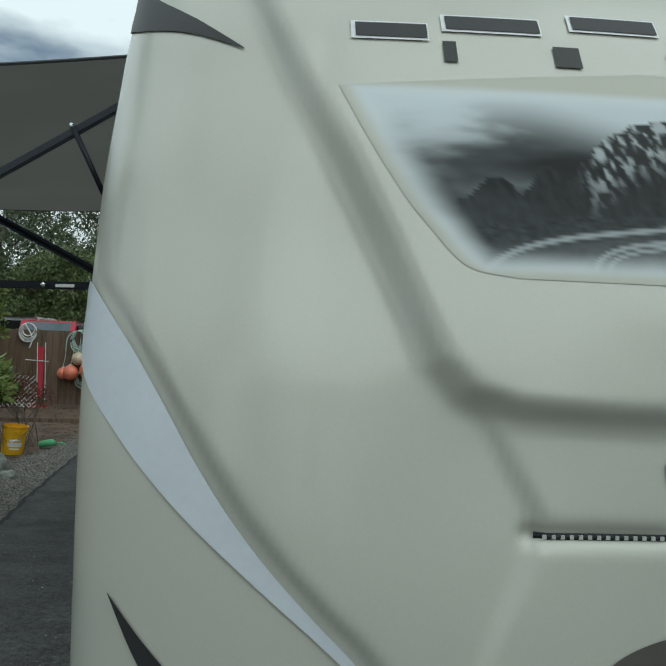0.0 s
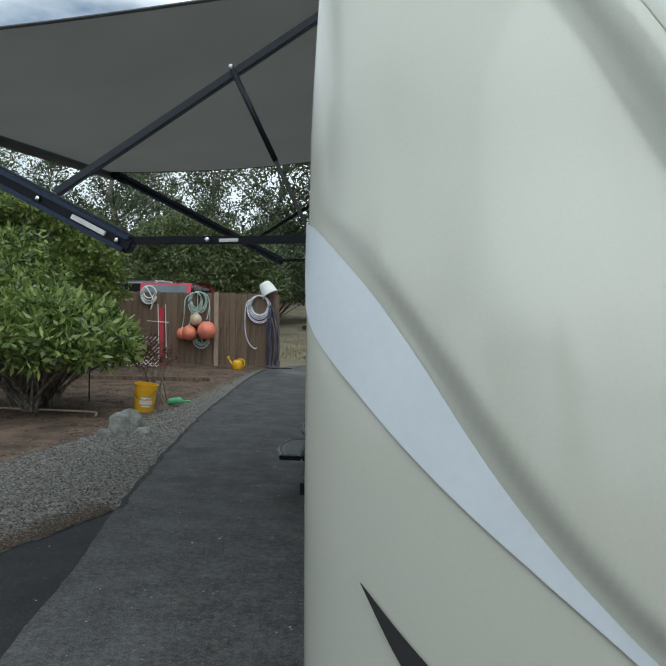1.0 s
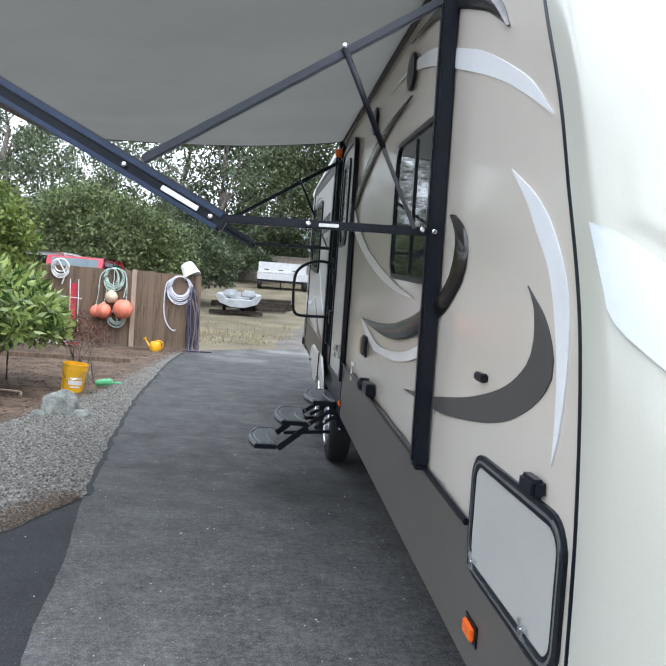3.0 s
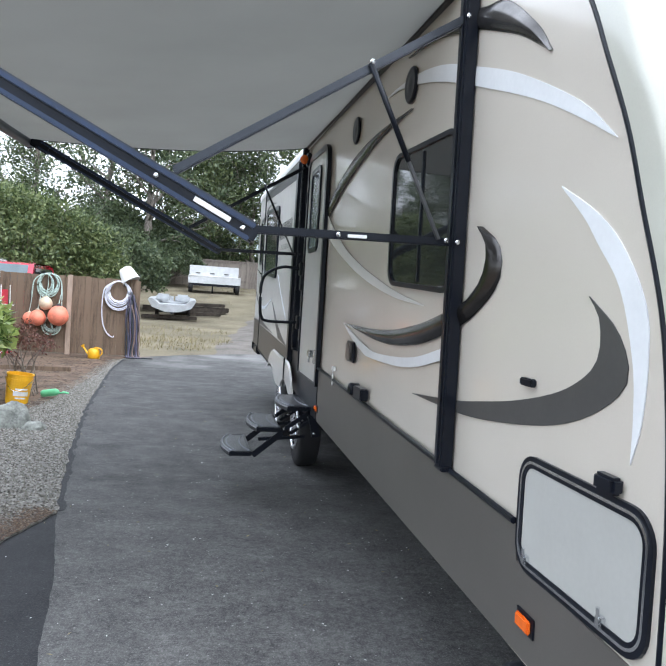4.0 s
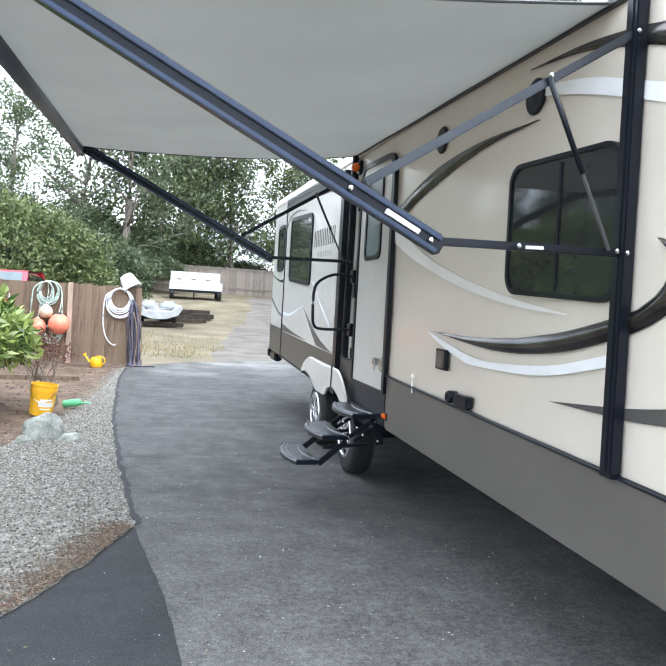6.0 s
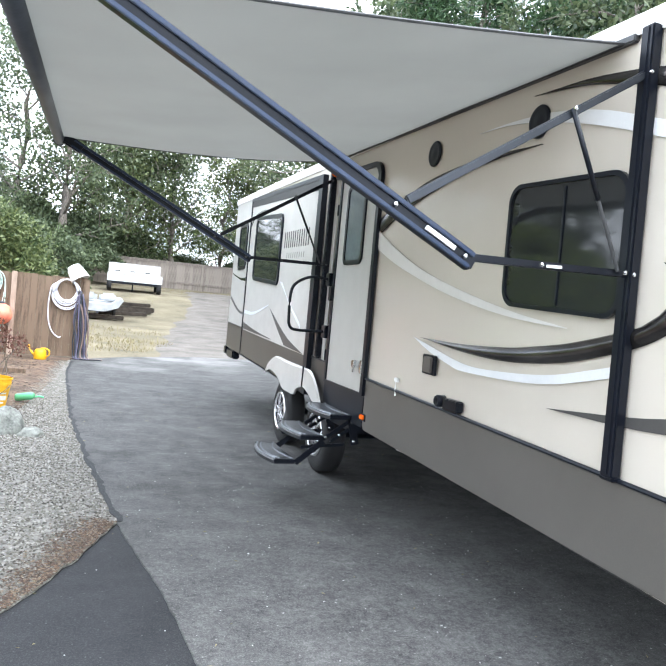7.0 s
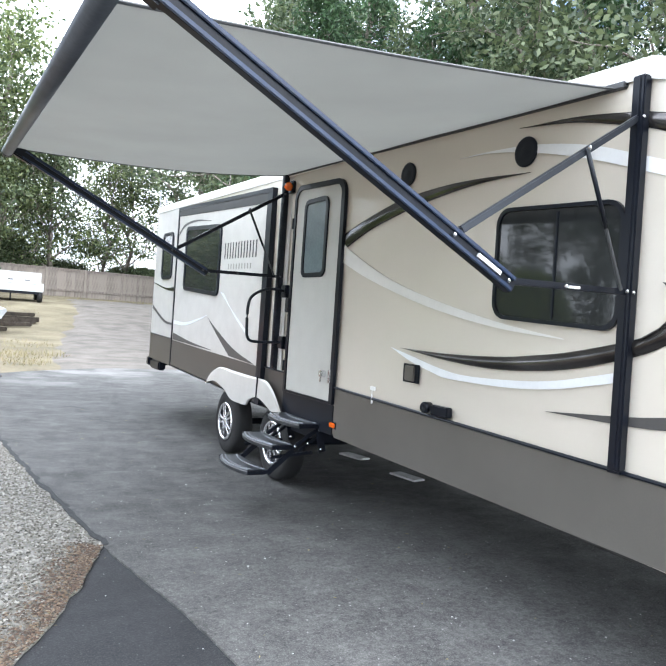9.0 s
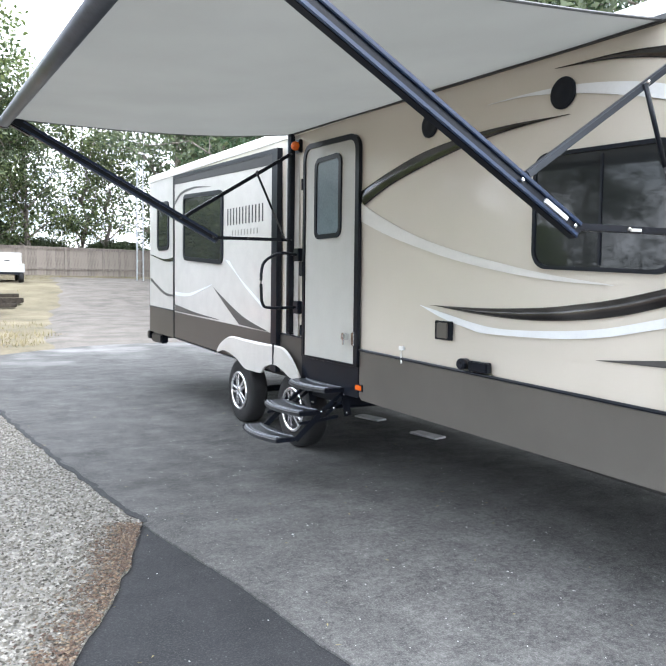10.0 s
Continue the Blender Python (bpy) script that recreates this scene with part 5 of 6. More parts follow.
def cloud_object(name, data, material, parent, label=""):
    v, f = data
    me = bpy.data.meshes.new(name)
    me.vertices.add(len(v))
    me.vertices.foreach_set("co", v.astype(np.float32).ravel())
    me.loops.add(f.size)
    me.loops.foreach_set("vertex_index", f.astype(np.int32).ravel())
    me.polygons.add(len(f))
    me.polygons.foreach_set("loop_start", np.arange(0, f.size, 4, dtype=np.int32))
    me.update(calc_edges=True)
    me.validate()
    me.materials.append(material)
    ob = new(name, me)
    ob.parent = parent
    if label:
        ob["label"] = label
    return ob


def limb(bm, p, d, length, r, depth, rng, tips):
    pts, rad = [Vector(p)], [r]
    q, dr = Vector(p), Vector(d).normalized()
    for k in range(5):
        dr = (dr + Vector(rng.normal(0, 0.13, 3)) + Vector((0, 0, 0.05))).normalized()
        q = q + dr * length / 5
        pts.append(q.copy())
        rad.append(r * (1 - 0.14 * (k + 1)))
        if depth and k >= 1:
            side = Vector(rng.normal(0, 1, 3))
            side = (side - side.dot(dr) * dr).normalized()
            limb(bm, q, dr * 0.45 + side * 0.9 + Vector((0, 0, 0.2)), length * rng.uniform(0.38, 0.6), r * 0.42, depth - 1, rng, tips)
    tube(pts, rad, 6, bm)
    tips.append(tuple(q))
    if depth < 2:
        tips.append(tuple(pts[3]))


def broad_tree(label, seed, height, trunk, leafm, leaf, per, clump, first=0.35, group="trees behind the yard"):
    rng = np.random.default_rng(seed)
    t = thing("tree", label, "tree", group)
    bm, tips = bmesh.new(), []
    pts = [Vector((0, 0, -0.3))]
    for k in range(1, 9):
        pts.append(Vector((rng.normal(0, 0.12), rng.normal(0, 0.12), height * 0.9 * k / 8)))
    tube(pts, [trunk * (1.15 - 0.11 * k) for k in range(9)], 9, bm)
    for k in range(15):
        u = first + (0.98 - first) * k / 14
        a = k * 2.4 + rng.uniform(-0.4, 0.4)
        i = min(7, int(u * 8))
        p = pts[i].lerp(pts[i + 1], u * 8 - i)
        ln = height * (0.30 - 0.16 * u) * rng.uniform(0.8, 1.3)
        limb(bm, p, (math.cos(a), math.sin(a), 0.45 + 0.5 * u), ln, trunk * (0.42 - 0.25 * u), 1, rng, tips)
    part("trunk", bm, M_BARK, t, "grey branching trunk", smooth=True)
    tips = [p for p in tips if rng.uniform() > 0.14]
    cloud_object("crown", leaf_cloud(tips, [clump * rng.uniform(0.6, 1.35) for _ in tips], per, leaf, leaf * 0.28, seed + 1), leafm, t, "loose leafy crown with gaps")
    return t


def conifer(label, seed, height):
    rng = np.random.default_rng(seed)
    t = thing("conifer", label, "tree", "trees behind the yard")
    bm = tube([(0, 0, -0.3), (0.05, 0, height * 0.5), (0, 0.05, height)], [height * 0.02, height * 0.013, 0.02], 9)
    cs, rs = [], []
    for k in range(30):
        z = height * (0.12 + 0.86 * k / 29)
        reach = height * 0.21 * (1.04 - k / 29) ** 0.8
        for j in range(7):
            a = rng.uniform(0, 6.28)
            e = reach * rng.uniform(0.7, 1.15)
            tip = Vector((e * math.cos(a), e * math.sin(a), z - 0.16 * e))
            tube([(0, 0, z), tip * 0.5 + Vector((0, 0, z * 0.5 + 0.02 * e)), tip], [0.04, 0.025, 0.01], 4, bm)
            for w in (0.35, 0.6, 0.82, 1.0):
                cs.append((tip.x * w, tip.y * w, z - 0.16 * e * w * w))
                rs.append(0.13 * height * 0.25 * (1.15 - 0.5 * w))
    part("trunk", bm, M_BARK, t)
    cloud_object("crown", leaf_cloud(cs, rs, 26, 0.26, 0.035, seed + 2, droop=0.7, flat=0.55), M_NEEDLE, t, "drooping dark needle branches")
    return t


def shrub(name, label, seed, size, leafm, leaf, clumps, per, clump, at, lift=0.25, wide=0.28, shape=0.9, group=""):
    """A many-stemmed shrub with a lumpy, uneven crown."""
    rng = np.random.default_rng(seed)
    t = thing(name, label, "shrub", group, at)
    rx, ry, rz = size
    cs, rs = [], []
    bm = bmesh.new()
    for k in range(clumps):
        d = rng.normal(size=3)
        d /= np.linalg.norm(d)
        d[2] = abs(d[2]) * 1.15 - 0.25
        w = rng.uniform(0.55, 1.0) ** 0.5 * (1 + 0.22 * noise.noise((d[0] * 2.2, d[1] * 2.2, d[2] * 2.2 + seed)))
        c = (d[0] * rx * w, d[1] * ry * w, lift + (rz - lift) * (0.42 + 0.58 * d[2] * w * shape))
        cs.append(c)
        rs.append(clump * rng.uniform(0.6, 1.3))
        if k % 5 == 0:
            b = Vector((rng.normal(0, 0.12), rng.normal(0, 0.12), -0.05))
            e = Vector(c)
            tube([b, b.lerp(e, 0.5) + Vector((0, 0, 0.12)), e], [min(0.028, rx * 0.025), min(0.018, rx * 0.016), min(0.008, rx * 0.008)], 5, bm)
    part("stem_frame", bm, M_BARK, t)
    cloud_object("crown", leaf_cloud(cs, rs, per, leaf, leaf * wide, seed + 5), leafm, t, "dense uneven foliage")
    return t


shrub("rhododendron", "rhododendron bush with long glossy green leaves", 21, (1.5, 1.3, 1.8), M_LEAF_RHODO, 0.17, 400, 26, 0.16, (-4.72, 9.70, 0.0), 0.30, 0.17)
shrub("rhododendron", "large rhododendron bush with yellow-green leaves", 22, (2.2, 2.0, 3.2), M_LEAF_RHODO, 0.18, 560, 26, 0.19, (-7.7, 12.6, 0.0), 0.35, 0.16)
shrub("hedge_shrub", "tall yellow-green leafy shrub", 23, (2.5, 1.3, 4.1), M_LEAF_YEL, 0.12, 620, 36, 0.24, (-7.75, 14.4, 0.0), 0.5)
shrub("rose_bush", "small dry reddish rose bush with bare stems", 24, (0.38, 0.38, 1.05), M_ROSE, 0.045, 70, 16, 0.08, (-3.24, 10.6, 0.0), 0.35)
shrub("mound_shrub", "broad rounded green shrub behind the fence", 25, (3.6, 2.8, 5.2), M_LEAF_MID, 0.19, 620, 56, 0.48, (-7.3, 27.5, 0.2), 0.0, 0.2)
shrub("mound_shrub", "dark green shrub at the yard's edge", 26, (3.2, 2.4, 3.1), M_LEAF_DARK, 0.16, 520, 34, 0.34, (-3.6, 47.0, 1.75), 0.1)
shrub("mound_shrub", "dark green shrub at the yard's edge", 27, (3.4, 2.3, 4.2), M_LEAF_DARK, 0.15, 520, 34, 0.34, (-12.0, 34.0, 0.5), 0.1)

for n, (x, y) in enumerate([(-5.5, 35.0), (-9.0, 32.5), (-14.0, 31.0), (0.0, 45.5), (3.2, 47.0), (8.0, 46.5)]):
    x, y = far(x, y)
    shrub("mound_shrub", "dark green undergrowth shrub below the trees", 40 + n, (3.2, 1.9, 3.1), M_LEAF_DARK, 0.17, 380, 34, 0.36, (x, y, hill(x, y) - 0.1), 0.05, group="undergrowth shrubs")

BUSH = shrub("mound_shrub", "dense dark green shrub below the trees", 61, (2.9, 2.0, 4.4), M_LEAF_DARK, 0.18, 420, 34, 0.40, (-5.2, 33.0, hill(-5.2, 33.0) - 0.2), 0.0, group="undergrowth shrubs")
for n, (x, y) in enumerate([(-8.0, 27.0), (-12.0, 26.0), (-16.0, 24.5), (-1.5, 45.0), (-6.0, 40.5), (-10.5, 38.0), (-3.0, 44.5)]):
    x, y = far(x, y)
    copy_thing(BUSH, pose(x, y, hill(x, y) - 0.2, 0, 0, 50 * n) @ Matrix.Diagonal((1.3, 1.3, 1.25 + 0.1 * (n % 3), 1)))

T1 = broad_tree("tall leafy tree with a grey trunk and open crown", 31, 11.0, 0.20, M_LEAF_DARK, 0.20, 70, 0.80, 0.16)
T2 = broad_tree("leafy tree with a pale forked trunk", 32, 9.5, 0.17, M_LEAF_MID, 0.19, 64, 0.78, 0.14)
T3 = broad_tree("dense dark leafy tree", 33, 12.5, 0.24, M_LEAF_DARK, 0.21, 78, 0.92, 0.08)
T4 = conifer("tall dark conifer with drooping branches", 34, 16.0)
SPOTS = [(T1, -4.0, 40.0), (T2, -0.5, 43.5), (T3, 14.5, 47.5), (T4, 12.0, 34.0)]
for t, x, y in SPOTS:
    x, y = far(x, y)
    t.location = (x, y, hill(x, y))
rng = np.random.default_rng(8)
MORE = [(T4, 8.0, 22), (T4, 10.5, 30), (T4, 16.0, 17.5), (T3, 13.0, 22.5), (T3, 18.5, 28), (T4, 24.0, 18), (T3, 22.0, 11), (T1, 10.0, 40), (T4, 25.0, 32), (T3, -12.0, 30), (T3, -20.5, 22), (T3, -22.0, 15), (T1, -17.0, 24), (T3, -24.0, 2), (T3, 13.5, 41), (T3, -9.0, 36), (T1, -13.0, 33), (T3, -18.0, 36), (T2, -15.5, 27), (T1, -21.0, 30), (T3, -24.5, 38), (T3, -6.5, 44), (T1, 2.3, 44), (T2, 5.7, 45.5), (T2, 7.2, 46),
        (T1, 13.5, 46), (T3, 17.5, 50), (T2, -11.0, 42), (T1, 22.0, 48), (T3, -15.0, 45), (T2, -2.5, 52), (T1, -8.5, 52), (T1, 0.2, 48),
        (T4, 13.0, 27), (T4, 17.0, 22), (T4, 12.0, 19), (T4, 19.0, 15), (T4, 15.5, 33), (T4, 22.5, 25), (T3, 9.5, 26), (T3, 14.5, 13), (T4, 20.0, 7), (T3, 16.0, 4), (T1, 11.0, 15.5),
        # never in view: added for glass and gelcoat to reflect
        (T1, -17.0, 17), (T3, -19.0, 9), (T3, -16.0, -2), (T1, -12.0, -12), (T3, -4.0, -17), (T4, 4.0, -19), (T3, 12.0, -14), (T1, 18.0, -6)]
for t, x, y in MORE:
    s = rng.uniform(0.85, 1.15) * (1.15 if x > 8 else 0.72 if x < -7 and y > 16 else 1.0)
    if y > 26:
        x, y = far(x, y)
        s *= FAR
    copy_thing(t, pose(x, y, hill(x, y), 0, 0, rng.uniform(0, 360)) @ Matrix.Diagonal((s, s, s, 1)))
for t, x, y, s, a in ((T2, -0.2, 54.0, 2.1, 40),):
    copy_thing(t, pose(x, y, hill(x, y), 0, 0, a) @ Matrix.Diagonal((s, s, s, 1)))
T1.scale = (1.5, 1.5, 1.5)
T2.scale = (1.2, 1.2, 1.2)


def grass(name, spots, per, length, label, seed):
    rng = np.random.default_rng(seed)
    P = []
    for x, y, r in spots:
        for _ in range(per):
            a, d = rng.uniform(0, 6.28), r * math.sqrt(rng.uniform())
            P.append((x + d * math.cos(a) * 1.6, y + d * math.sin(a), 0))
    P = np.array([(x, y, hill(x, y) - 0.03) for x, y, _ in P])
    n = len(P)
    ax = rng.normal(0, 0.4, (n, 3)) + np.array([0, 0, 1])
    sd = np.cross(ax, rng.normal(size=(n, 3)))
    sd /= np.linalg.norm(sd, axis=1, keepdims=True)
    L = length * rng.uniform(0.5, 1.4, (n, 1))
    v = np.stack([P - sd * 0.008, P + sd * 0.008, P + ax * L + sd * 0.002, P + ax * L - sd * 0.002], 1).reshape(-1, 3)
    ob = cloud_object(name, (v, np.arange(4 * n).reshape(-1, 4)), M_DRY, None)
    tagged(ob, label, "grass", kind="stuff")


grass("dry_grass", [(-1.9, 19.6, 0.9), (-2.4, 22.0, 1.4), (-1.2, 21.6, 1.0), (-4.5, 20.5, 1.5), (-1.9, 25.0, 1.4), (-3.5, 38.0, 3.0), (2.0, 46.5, 2.4), (6.5, 47.5, 2.0), (10.5, 48.0, 2.0)], 320, 0.09, "straw-coloured dry grass tufts", 4)

# ---- fences ----


def board_fence():
    """A cedar board fence; every board is a piece of its own."""
    y = 16.35
    f = thing("board_fence", "weathered brown cedar board fence with a pale post", "fence", at=(-5.5, y, 0))
    for z in (0.35, 1.45):
        part("rail", box(-3.5, 0.02, z, 3.28, 0.06, z + 0.09, 0.004), M_FENCE, f)
    me = None
    x = -3.5
    k = 0
    while x < 3.2:
        if me is None:
            b = part("board", box(-0.068, -0.012, 0.0, 0.068, 0.012, 1.70, 0.004), M_FENCE, f)
            me = b.data
        else:
            b = new("board", me)
            b.parent = f
        b.location = (x + 0.07, random.uniform(-0.006, 0.006), 0.03)
        b.scale = (1, 1, 1 + random.uniform(-0.012, 0.012))
        x += 0.1405
    part("pale_post", box(1.76, -0.075, 0, 1.86, -0.02, 1.76, 0.006), M_PALEWOOD, f, "pale new wood post")
    part("end_post", box(3.17, -0.06, 0, 3.30, 0.07, 1.72, 0.008), M_FENCE, f, "weathered end post")


board_fence()


def dirt_track():
    """The pale wheel-worn track that climbs from the driveway through the yard."""
    verts, faces = [], []
    ys = np.linspace(17.0, 47.0, 65)
    for y in ys:
        lo = np.interp(y, [17, 19, 23, 30, 38, 47], [-1.6, -1.2, -0.7, 0.3, 2.0, 2.6]) + 0.4 * noise.noise((y * 0.5, 0, 0))
        hi = np.interp(y, [17, 47], [7.5, 16])
        for k in range(9):
            x = lo + (hi - lo) * k / 8
            verts.append((x, y, hill(x, y) + (np.interp(y, [18.6, 20.0], [-0.008, 0.02]) if k else -0.16) + 0.008 * noise.noise((x * 1.5, y * 1.5, 2))))
    for j in range(64):
        for i in range(8):
            a = j * 9 + i
            faces.append((a, a + 1, a + 10, a + 9))
    tagged(raw("dirt_track", verts, faces, M_TRACK, smooth=True), "pale grey-brown dirt track across the yard", "track", kind="structure")


dirt_track()


def yard_fence():
    f = thing("yard_fence", "long grey weathered board fence behind the yard", "fence", at=(4.0, 50.0, hill(4, 50)))
    me = None
    for k in range(112):
        x = -9.0 + k * 0.19
        if me is None:
            b = part("board", box(-0.0955, -0.012, 0.0, 0.0955, 0.012, 1.80, 0.004), M_GREYFENCE, f)
            me = b.data
        else:
            b = new("board", me)
            b.parent = f
        b.location = (x, random.uniform(-0.01, 0.01), -0.05)
    for z in (1.70, 0.35):
        part("rail", box(-9.1, -0.06, z, 12.3, -0.02, z + 0.12, 0.004), M_GREYFENCE, f)
    part("cap_rail", box(-9.1, -0.09, 1.82, 12.3, 0.05, 1.87, 0.004), M_GREYFENCE, f)
    for k in range(9):
        part("fence_post", box(-9.0 + k * 2.5, -0.12, -0.1, -8.86 + k * 2.5, -0.02, 1.84, 0.006), M_GREYFENCE, f)


yard_fence()


# ---- things on and by the fence ----
def coil(name, label, category, x, y, z, r, turns, thick, material, tail, squash=1.15, loose=0.42):
    pts = []
    n = turns * 18
    for k in range(n):
        a = 2 * math.pi * k / 18
        rr = r * (1.2 - loose + loose * ((k // 18 * 0.37) % 1) + 0.10 * noise.noise((k * 0.07, x, 2)))
        pts.append((x + rr * math.sin(a), y - 0.03 - 0.05 * (k / n) + 0.008 * math.sin(k), z + rr * squash * math.cos(a) - rr * squash * 0.9))
    for q in tail:
        pts.append((x + q[0], y - 0.07, z + q[1]))
    i = n
    pts = pts[:n] + [tuple(p) for p in smooth_line(pts[n - 1:], 6)]
    return tagged(link(name, tube(pts, thick, 6), material, smooth=True), label, category)


coil("garden_hose", "pale lilac garden hose coiled on the fence", "hose", -2.66, 16.33, 1.66, 0.25, 7, 0.014, M_HOSE, [(-0.16, -0.04), (-0.30, -0.16), (-0.34, -0.55), (-0.31, -0.9), (-0.22, -1.12), (-0.10, -1.22), (-0.05, -1.2)], 1.12, 0.42)
coil("rope_coil", "pale green rope coil hung on the fence", "rope", -4.12, 16.33, 1.74, 0.19, 5, 0.014, M_ROPE, [(0.16, -0.02), (0.26, -0.2), (0.28, -0.6), (0.26, -0.95)], 1.2, 0.3)
coil("rope_coil", "pale green rope coil hung on the fence", "rope", -4.18, 16.30, 1.72, 0.15, 3, 0.014, M_ROPE, [(-0.1, 0.0), (-0.24, -0.15), (-0.27, -0.5)], 1.5, 0.4)
coil("rope_coil", "grey-white rope coil hung on the fence", "rope", -5.32, 16.33, 1.86, 0.17, 6, 0.016, M_WHITEPL, [(0.1, -0.3), (0.05, -0.55)], 1.1)
rng = np.random.default_rng(12)
for k in range(20):
    x = -2.46 + 0.014 * k
    top = rng.uniform(1.05, 1.5)
    w = [rng.uniform(-0.035, 0.035) for _ in range(4)]
    yy = 16.25 - 0.03 * (k % 3)
    out = rng.uniform(0.1, 0.55) if k % 7 == 0 else rng.uniform(-0.05, 0.12)
    h = tube([tuple(p) for p in smooth_line([(x * 0.4 - 2.40 * 0.6, yy, top), (x + w[0], yy - 0.02, 0.85), (x + w[1] + 0.02, yy - 0.03, 0.45), (x + w[2] + 0.04, yy - 0.06, 0.12), (x + 0.06 + w[3], yy - 0.12, 0.025), (x + 0.1 + out, yy - 0.2 + w[0], 0.02)], 6)], 0.014 + 0.003 * (k % 2), 6)
    tagged(link("hanging_hose", h, (M_DARKHOSE, M_VIOLETHOSE, M_DARKHOSE, M_TANHOSE)[k % 4], smooth=True), ("dark", "violet-grey", "dark", "tan")[k % 4] + " hose hanging down the fence's end post", "hose", "hoses on the end post")


def cover():
    bm = lathe([(0.05, 0.34), (0.13, 0.33), (0.16, 0.25), (0.20, 0.02), (0.205, 0.0), (0.19, 0.0), (0.15, 0.24), (0.05, 0.30)], 20)
    bm.transform(Matrix.Translation((-2.40, 16.33, 1.70)) @ Matrix.Rotation(radians(-32), 4, "Y") @ Matrix.Rotation(radians(-14), 4, "X"))
    tagged(link("upturned_bucket", bm, M_WHITEPL, smooth=True), "white upturned plastic bucket on the fence post", "bucket")


cover()


def buoy(x, z, r, material, label):
    t = thing("buoy", label, "buoy", "buoys hung on the fence", (x, 16.33 - r - 0.02, z))
    bm = bmesh.new()
    bmesh.ops.create_uvsphere(bm, u_segments=24, v_segments=16, radius=r)
    for v in bm.verts:
        if v.co.z > r * 0.6:
            v.co.z *= 1.05
    part("float", bm, material, t, smooth=True)
    bm = lathe([(r * 0.28, r * 0.9), (r * 0.25, r * 1.12), (r * 0.12, r * 1.2)], 14)
    part("neck", bm, M_DARKHOSE if r > 0.18 else M_CREAM, t)
    part("cord", tube([(0, 0, r * 1.15), (0.02, r * 0.6, r * 1.15 + 0.25), (0, r + 0.01, r * 1.15 + 0.45)], 0.008, 5), M_ROPE, t)


buoy(-3.87, 0.85, 0.215, M_ORANGE, "round orange-pink net buoy")
buoy(-4.30, 0.78, 0.17, M_ORANGE, "smaller faded pink net buoy")
buoy(-4.15, 1.10, 0.14, M_CREAM, "cream and orange net buoy")
buoy(-4.48, 0.76, 0.13, M_ORANGE, "small faded pink net buoy")
coil("rope_loop", "grey rope loops hanging below the buoys", "rope", -4.03, 16.30, 0.80, 0.18, 4, 0.018, M_ROPE, [(0.05, -0.3)], 1.0)


def watering_can():
    t = thing("watering_can", "yellow plastic watering can by the fence", "watering can", at=(-3.05, 15.75, 0.0))
    body = bmesh.new()
    lathe([(0.12, 0.0), (0.13, 0.01), (0.125, 0.18), (0.09, 0.23), (0.05, 0.235)], 20, body)
    part("body", body, M_YELLOW, t, smooth=True)
    part("spout", tube([(-0.11, 0, 0.06), (-0.19, 0, 0.14), (-0.27, 0, 0.25)], [0.028, 0.022, 0.016], 10), M_YELLOW, t, smooth=True)
    part("rose", (lambda b: (b.transform(Matrix.Translation((-0.28, 0, 0.265)) @ Matrix.Rotation(radians(-40), 4, "Y")), b)[1])(lathe([(0.015, -0.02), (0.045, 0.02), (0.045, 0.03)], 14)), M_YELLOW, t)
    part("handle", tube([tuple(p) for p in smooth_line([(0.12, 0, 0.05), (0.20, 0, 0.12), (0.19, 0, 0.22), (0.08, 0, 0.26), (0.0, 0, 0.24)], 5)], 0.015, 8), M_YELLOW, t, smooth=True)
    t.rotation_euler = (0, 0, radians(-25))
    t.scale = (0.95, 0.95, 0.9)


watering_can()


def bucket():
    t = thing("bucket", "yellow plastic bucket with pale printed bars", "bucket", at=(-3.16, 9.86, 0.0))
    t.rotation_euler = (0, radians(6), 0)
    t.scale = (0.95, 0.95, 0.97)
    part("pail", lathe([(0.14, 0.0), (0.142, 0.01), (0.163, 0.31), (0.172, 0.31), (0.172, 0.34), (0.166, 0.34), (0.166, 0.385), (0.176, 0.385), (0.176, 0.40), (0.16, 0.40), (0.135, 0.02), (0.01, 0.015)], 32), M_YELLOW, t, smooth=False)
    pts = [(0.178 * math.cos(a), 0.178 * math.sin(a), 0.345 - 0.16 * math.sin(a) ** 2 * (1 if math.sin(a) < 0 else 0)) for a in np.linspace(math.pi, 2 * math.pi, 20)]
    part("bail", tube(pts, 0.004, 6), M_CHROME, t, "thin wire handle")
    for w, z, h in ((0.16, 0.20, 0.02), (0.2, 0.12, 0.06), (0.14, 0.08, 0.02)):
        bm = bmesh.new()
        lo, hi = [], []
        for k in range(9):
            a = radians(-62) + (k / 8 - 0.5) * w / 0.152
            r = 0.1435 + (z / 0.31) * 0.0212
            lo.append(bm.verts.new((r * math.cos(a), r * math.sin(a), z)))
            r2 = 0.1435 + ((z + h) / 0.31) * 0.0212
            hi.append(bm.verts.new((r2 * math.cos(a), r2 * math.sin(a), z + h)))
        for k in range(8):
            bm.faces.new((lo[k], lo[k + 1], hi[k + 1], hi[k]))
        part("printed_bar", bm, M_WHITEPL, t)


bucket()


